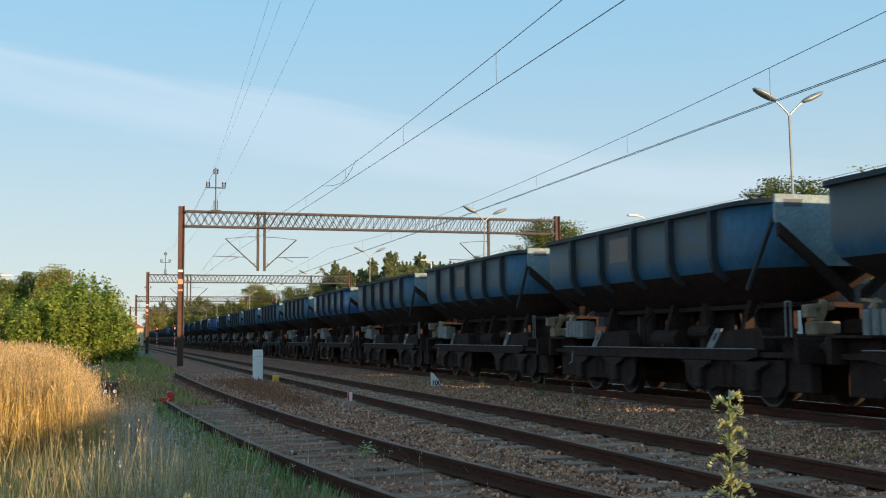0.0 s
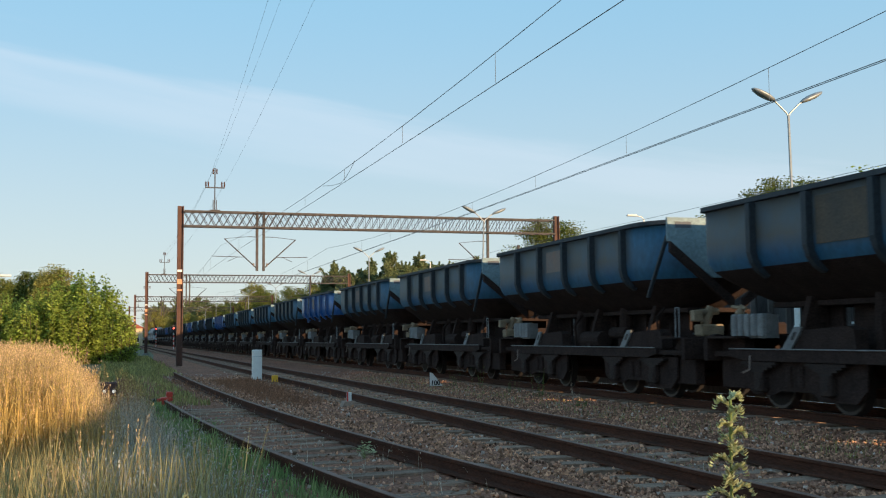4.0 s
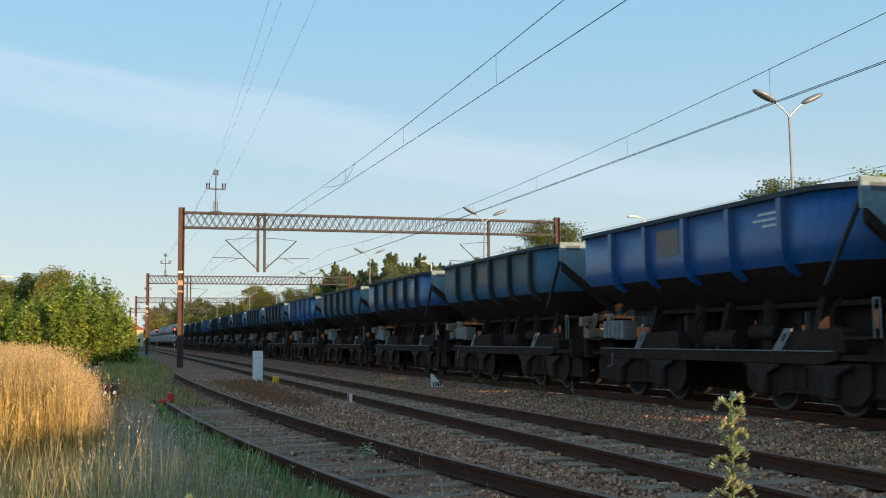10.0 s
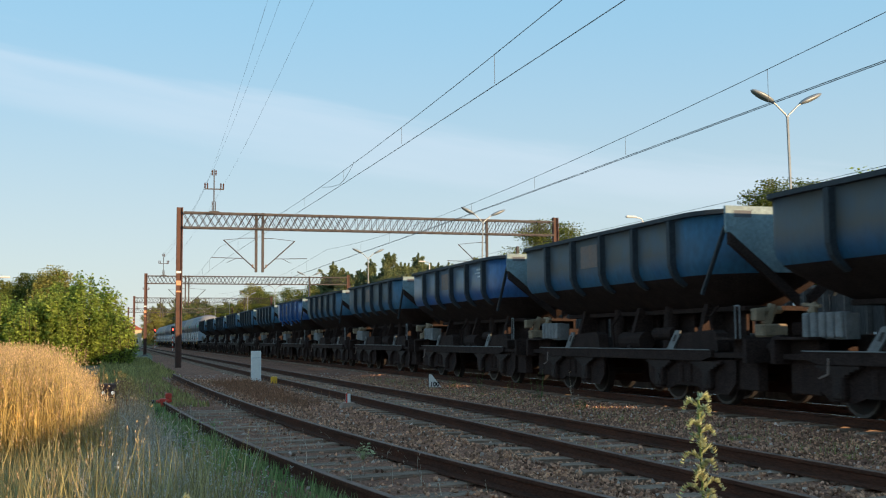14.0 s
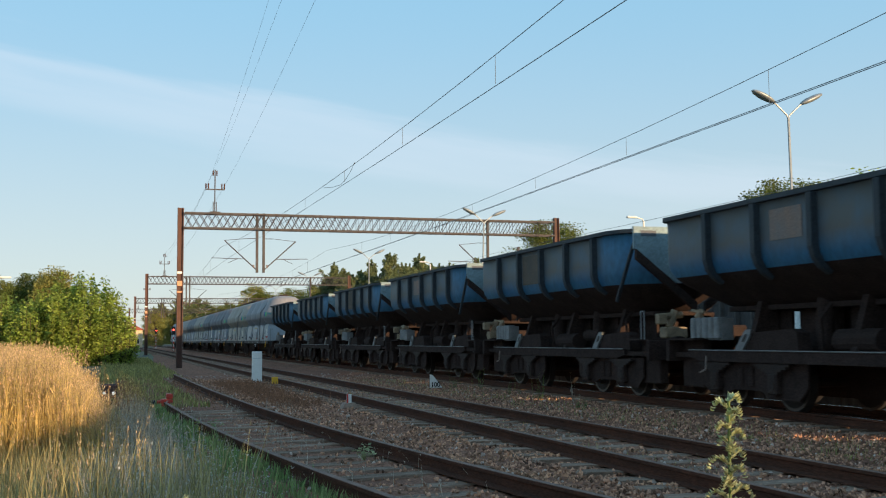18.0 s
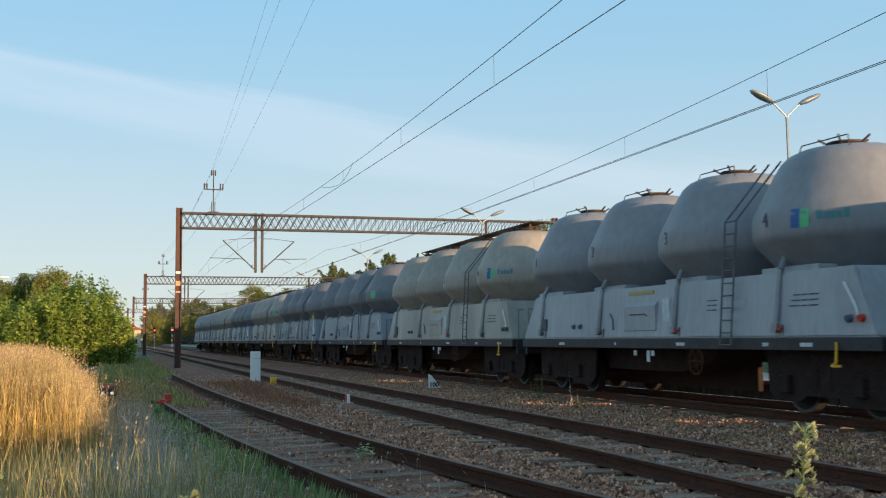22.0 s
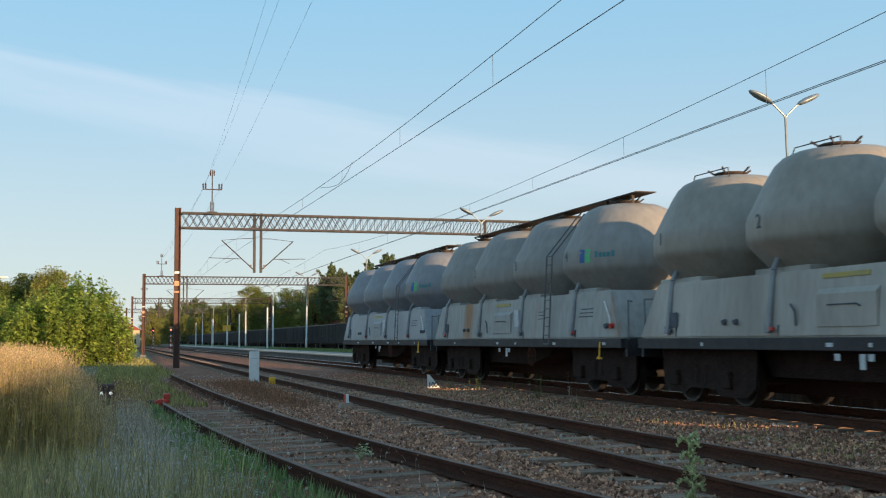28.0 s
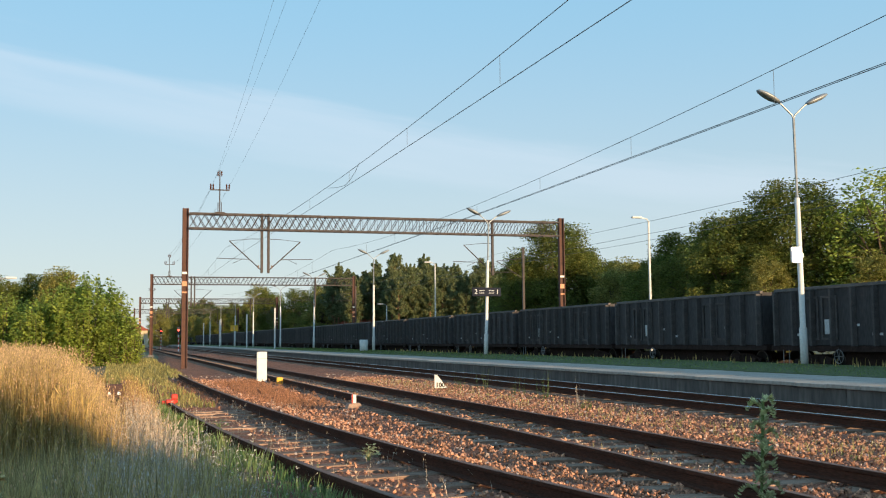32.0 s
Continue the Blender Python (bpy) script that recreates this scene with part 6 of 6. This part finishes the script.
def pine(h, seed, leaves=7200):
    """A bare straight trunk and a ragged crown of upswept branches with needle tufts."""
    r = random.Random(seed)
    t = thing("pine_tree", "tall pine with bare reddish trunk and dark ragged crown", "tree", None, "pines")
    bm = tube(B(), (0, 0, -0.5), (r.uniform(-0.2, 0.2), 0, h * 0.97), h * 0.011, 8, h * 0.004)
    pts, n = [], 36
    for i in range(n):
        u = (i + 0.5) / n
        z = h * (0.43 + 0.52 * u + r.uniform(-0.02, 0.02))
        ln = h * 0.15 * (0.30 + 0.70 * math.sin(math.pi * min(1, 0.25 + 0.62 * u))) * r.uniform(0.25, 1.25) * (1.0 if u < 0.8 else 0.65)
        a = i * 2.399 + r.uniform(-0.6, 0.6)
        rise = r.uniform(0.25, 0.6) + 0.5 * u
        tip = (ln * math.cos(a), ln * math.sin(a), z + ln * rise)
        tube(bm, (0, 0, z), tip, 0.05, 4, 0.015)
        for j in range(leaves // n):
            f = 0.3 + 0.75 * r.random() ** 0.6
            g = 0.17 + 0.2 * (1 - f)
            pts.append((tip[0] * f + r.gauss(0, g), tip[1] * f + r.gauss(0, g), z + ln * rise * f * f + r.gauss(0, g * 0.7)))
    for j in range(160):
        f = r.random()
        pts.append((r.gauss(0, 0.16 * (1.2 - f)), r.gauss(0, 0.16 * (1.2 - f)), h * (0.94 + 0.08 * f)))
    part("trunk", bm, M_PINEBARK, t)
    V, F = leaf_cloud(pts, h * 0.0105, seed, 1.2)
    raw("crown", V, F, M_PINE, t)
    return t


def plant(proto, x, y, s=1.0, turn=0.0, sz=None):
    t = copy_thing(proto, pose(x, y, -0.4, 0, 0, turn))
    t.scale = (s, s, sz or s)
    return t


def first(proto, x, y, s=1.0, turn=0.0):
    proto.matrix_basis = pose(x, y, -0.4, 0, 0, turn)
    proto.scale = (s, s, s)


# trees behind the parked wagons
oak = broadleaf(12.5, 5.2, 21, M_LEAFD, 42000, 0.10, "broadleaf_tree", "broad dark green deciduous tree behind the wagons", 0.105)
ash = broadleaf(11.5, 4.6, 22, M_LEAFD, 36000, 0.08, "broadleaf_tree", "deciduous tree with olive-green crown behind the wagons", 0.105)
locust = broadleaf(10.0, 3.4, 23, M_LEAF, 6000, 0.2, "broadleaf_tree", "airy light green young tree", 0.12)
first(oak, 46.2, 65.5, 0.99)
first(ash, 43.6, 77.0, 0.86, 40)
first(locust, 49.8, 60.0, 1.26)
lime = broadleaf(11.0, 3.6, 24, M_LEAFM, 22000, 0.06, "broadleaf_tree", "olive-green sunlit tree before the pine wood", 0.12)
first(lime, 35.2, 190, 0.95)
for p, x, y, s, a in ((ash, 57.0, 66.0, 0.95, 80), (oak, 53.5, 61.0, 0.86, 140), (ash, 52.0, 67.5, 1.0, 10), (ash, 41.4, 66.5, 0.86, 155), (oak, 43.2, 66.5, 0.84, 250), (ash, 41.8, 72.0, 0.74, 310), (lime, 47.0, 58.0, 0.62, 80), (lime, 41.5, 62.0, 0.60, 10), (ash, 51, 71, 0.75, 200), (ash, 60, 63, 0.9, 250), (oak, 48, 83, 0.74, 60), (ash, 45, 84, 0.72, 300), (ash, 52, 84, 0.8, 20), (oak, 55, 90, 0.8, 100),
                      (oak, 38.5, 99.0, 0.76, 75), (ash, 50.0, 101.0, 0.82, 45), (oak, 41.9, 99.0, 1.03, 20), (oak, 45.0, 101.0, 0.86, 120), (lime, 46.5, 92.0, 0.80, 75), (lime, 44.0, 90.0, 0.70, 175), (ash, 47.5, 104, 0.95, 110), (ash, 50.0, 92.0, 0.72, 170), (oak, 51, 98, 0.66, 220), (ash, 41.5, 107, 0.85, 60),
                      (ash, 40, 215, 1.1, 130), (oak, 38, 235, 1.0, 30), (oak, 35, 260, 1.05, 70), (ash, 33, 300, 1.0, 0), (ash, 31, 340, 1.1, 20),
                      (lime, 37.5, 300, 1.5, 60), (lime, 38.2, 197, 0.85, 120), (locust, 43.0, 118, 0.6, 50), (oak, 56, 120, 0.6, 10), (ash, 62, 150, 0.7, 90)):
    plant(p, x, y, s, a)
pine_a, pine_b, pine_c = pine(15.5, 31), pine(17.0, 32), pine(14.0, 33)
first(pine_a, 41, 160, 0.95)
first(pine_b, 48, 168, 0.9)
first(pine_c, 52, 150, 0.95)
for i in range(120):
    k = 0.195 + 0.18 * ((i * 0.618) % 1.0)
    y = max(150, 33 / k) + 55 * rng.random()
    plant((pine_a, pine_b, pine_c)[i % 3], y * k, y, rng.uniform(0.68, 0.88) * y / 175, rng.uniform(0, 360))
for i in range(56):
    k = 0.055 + 0.15 * ((i * 0.618) % 1.0)
    y = max(250, 34 / k) * rng.uniform(1.0, 1.25)
    plant((pine_a, pine_b, pine_c)[i % 3], y * k, y, rng.uniform(0.48, 0.68) * y / 250, rng.uniform(0, 360))
for i in range(26):
    y = rng.uniform(330, 430)
    plant(lime, y * (0.03 + 0.16 * i / 26), y, rng.uniform(0.7, 1.0), rng.uniform(0, 360))
for i in range(30):
    plant((pine_a, pine_b, pine_c)[i % 3], rng.uniform(18, 44), rng.uniform(560, 700), rng.uniform(1.0, 1.4), rng.uniform(0, 360))
for i in range(22):
    plant((pine_a, pine_b, pine_c)[i % 3], rng.uniform(-26, -4), rng.uniform(130, 165), rng.uniform(0.52, 0.62), rng.uniform(0, 360))


def shrub(seed, h, rad, label, leaves):
    """Many upright arching shoots from one stool, leafy to the ground, with an uneven top."""
    r = random.Random(seed)
    t = thing("willow_shrub", label, "shrub", None, "verge shrubs")
    bm, pts = B(), []
    n = 190
    for i in range(n):
        a, q = r.uniform(0, 6.283), rad * math.sqrt((i + 0.5) / n)
        top = h * (0.30 + 0.70 * math.sqrt(max(0.0, 1 - (q / rad) ** 2.2))) * r.uniform(0.80, 1.06)
        foot = Vector((q * 0.62 * math.cos(a), q * 0.62 * math.sin(a), -0.2))
        tip = Vector((q * 1.02 * math.cos(a), q * 1.02 * math.sin(a), top))
        bend = foot.lerp(tip, 0.5) + Vector((math.cos(a), math.sin(a), 0)) * 0.12 * rad * r.uniform(0.4, 1.2)
        if i % 3 == 0:
            tube(bm, foot, bend, 0.045, 4, 0.025)
            tube(bm, bend, tip, 0.025, 4, 0.008)
        for j in range(leaves // n):
            f = r.random() ** 0.85
            p = foot.lerp(bend, f * 2) if f < 0.5 else bend.lerp(tip, f * 2 - 1)
            g = 0.30 * (1.15 - 0.75 * f)
            pts.append((p.x + r.gauss(0, g), p.y + r.gauss(0, g), p.z + r.gauss(0, 0.12)))
    part("branchwork", bm, M_BARK, t)
    V, F = leaf_cloud(pts, 0.115, seed)
    raw("foliage", V, F, M_LEAF, t)
    return t


for sd, x, y, h, rad, n in ((51, -2.3, 80, 6.3, 3.7, 26000), (52, -7.3, 82, 5.0, 2.8, 14000), (53, -11.2, 81, 5.2, 3.0, 12000), (54, 0.1, 78, 3.9, 1.5, 7000), (55, -15.5, 80, 5.0, 3.0, 5000), (56, -5.0, 79.0, 4.6, 2.2, 11000)):
    shrub(sd, h, rad, "dense sunlit green willow shrub beyond the grass", n).matrix_basis = pose(x, y, -0.4)
for i in range(9):
    plant((lime, ash)[i % 2], -5.0 - 2.3 * i, 104 + 5 * (i % 3), (0.74, 0.70, 0.66)[i % 3], 47 * i)


# ---------------------------------------------------------------- buildings glimpsed far off
def house(x, y, w, d, h, roof, wall, label, turn=0):
    t = thing("house", label, "house", pose(x, y, -0.4, 0, 0, turn), "far houses")
    part("wall", box(B(), -w / 2, -d / 2, 0, w / 2, d / 2, h), wall, t)
    bm = B()
    prism(bm, [(-w / 2 - 0.4, h), (w / 2 + 0.4, h), (0, h + w * 0.32)], "y", -d / 2 - 0.3, d / 2 + 0.3)
    part("roof", bm, roof, t)
    for i in range(3):
        a = -w / 2 + w * (i + 0.5) / 3
        win = part("window", box(B(), a - 0.5, -d / 2 - 0.03, 1.0, a + 0.5, -d / 2 + 0.05, 2.3), M_WHITE, t)
        part("pane", box(B(), a - 0.42, -d / 2 - 0.04, 1.08, a + 0.42, -d / 2 - 0.032, 2.22), M_GLASS, win)


house(3.2, 260, 7, 8, 4.2, M_ROOF, M_WALL, "cream rendered trackside building far along the line")
house(58, 140, 10, 8, 4.6, M_ROOF, M_WALL, "house with red roof among the pines", 20)
house(38, 172, 9, 8, 3.2, M_ROOF, M_WALL, "house with red roof among the trees", -15)
s = thing("yellow_board", "yellow notice board on a platform pole", "sign", pose(19.2, 186, PLAT_Z))
part("pole", tube(B(), (0, 0, -0.3), (0, 0, 3.4), 0.06, 8), M_POLE, s)
part("panel", box(B(), -0.65, -0.05, 2.6, 0.65, 0.05, 3.6, 0.02), M_YELLOW, s)


# ---------------------------------------------------------------- foreground plants that sway in the draught
def goldenrod(x, y, top, seed, label, leaf=None, sprays=34):
    """A single leafy stem with drooping sprays near the top; its foot stands on the ground."""
    r = random.Random(seed)
    t = thing("goldenrod_plant", label, "plant", pose(x, y, -0.42), "foreground plants")
    h = top + 0.42
    bm = B()
    pipe(bm, [(0, 0, -0.02), (0.004, 0.003, h * 0.5), (-0.004, 0.0, h * 0.8), (0, 0, h - 0.01)], 0.0032, 6)
    part("stem", bm, M_WEED, t)
    for i in range(sprays):
        u = i / (sprays - 1)
        z = h - 0.012 - u * 0.42
        a = i * 2.4 + r.uniform(-0.3, 0.3)
        ln = (0.020 + 0.026 * min(1, u * 2.2)) * r.uniform(0.75, 1.3)
        pts = []
        for j in range(14):
            f = j / 13
            pts.append((ln * f * math.cos(a), ln * f * math.sin(a), z + ln * (1.0 * f - 1.15 * f * f * f)))
        V, F = [], []
        for j, p in enumerate(pts):
            for side in (-1.3, 1.3, -0.6, 0.6, 0):
                b = a + side + r.uniform(-0.3, 0.3)
                l2 = 0.0115 * r.uniform(0.7, 1.3) * (1.15 - 0.5 * j / 13)
                d = Vector((math.cos(b), math.sin(b), r.uniform(0.1, 1.1)))
                w = Vector((-math.sin(b), math.cos(b), 0)) * 0.0036
                k = len(V)
                o = Vector(p)
                V += [o[:], (o + d * l2 * 0.5 + w)[:], (o + d * l2)[:], (o + d * l2 * 0.5 - w)[:]]
                F += [(k, k + 1, k + 2), (k, k + 2, k + 3)]
        raw("leaf_spray", V, F, leaf or M_GOLDROD, t)
    return t


p1 = goldenrod(1.061, 1.695, 1.143, 61, "pale yellow-green goldenrod stem close to the camera")
p2 = goldenrod(0.13, 2.15, 0.945, 62, "goldenrod with yellow flower tip close to the camera")
p3 = goldenrod(-0.235, 2.3, 0.985, 63, "feathery green stem close to the camera")


def sway_rows(x, y, rows):
    """Rows of seconds, sideways shift and drop of the tip, in metres, as a lean about the foot."""
    out = []
    ang = math.atan2(x, y)
    for t, dx, drop in rows:
        away = math.acos(max(0.8, 1 - drop / 1.56))
        m = pose(x, y, -0.42) @ Matrix.Rotation(-ang, 4, "Z") @ Matrix.Rotation(dx / 1.56, 4, "Y") @ Matrix.Rotation(-away, 4, "X") @ Matrix.Rotation(ang, 4, "Z")
        out.append((t, m))
    return out


TIP = [(0, 0, 0), (1, 0.004, 0), (2, -0.003, 0), (3.5, 0.004, 0), (5.5, -0.004, 0), (7, 0.0, 0.001), (9, 0.003, 0), (10.5, 0.004, 0), (11, 0.03, 0.002), (11.5, 0.0, 0.004), (12, 0.022, 0.002), (13, 0.018, 0.003),
       (13.5, 0.0, 0.0), (14, -0.055, 0.006), (14.5, 0.02, 0.003), (16.5, 0.004, 0), (18, 0.0, 0), (19, 0.025, 0.002), (19.5, 0.028, 0.002), (20, 0.008, 0), (20.5, 0.018, 0), (21, -0.015, 0.004), (21.5, 0.085, 0.02), (22, 0.175, 0.075),
       (22.5, 0.10, 0.05), (23, 0.048, 0.024), (23.5, 0.10, 0.045), (24, 0.05, 0.012), (24.5, 0.16, 0.09), (25, 0.135, 0.07), (25.5, 0.048, 0.012), (26.5, 0.08, 0.05), (27.5, 0.01, 0.01), (27.8, -0.055, 0.03), (28.1, -0.09, 0.16),
       (28.4, -0.09, 0.18), (28.7, -0.075, 0.02), (29, 0.02, 0.0), (29.3, 0.025, 0.0), (29.6, -0.05, 0.02), (29.9, -0.04, 0.002), (30.2, 0.03, 0.004), (30.5, 0.04, 0.01), (30.8, 0.0, 0.0), (31.1, -0.003, 0.0), (31.4, 0.04, 0.01),
       (31.7, 0.03, 0.0), (32, 0.055, 0.008)]
sways = [(p1, sway_rows(1.061, 1.695, TIP)),
         (p2, sway_rows(0.13, 2.15, [(t, dx * 0.25, d * 0.2) for t, dx, d in TIP[::2]] + [(32, 0.01, 0.0)])),
         (p3, sway_rows(-0.235, 2.3, [(t, dx * 0.2, d * 0.15) for t, dx, d in TIP[::2]] + [(32, 0.01, 0.0)]))]

motions()
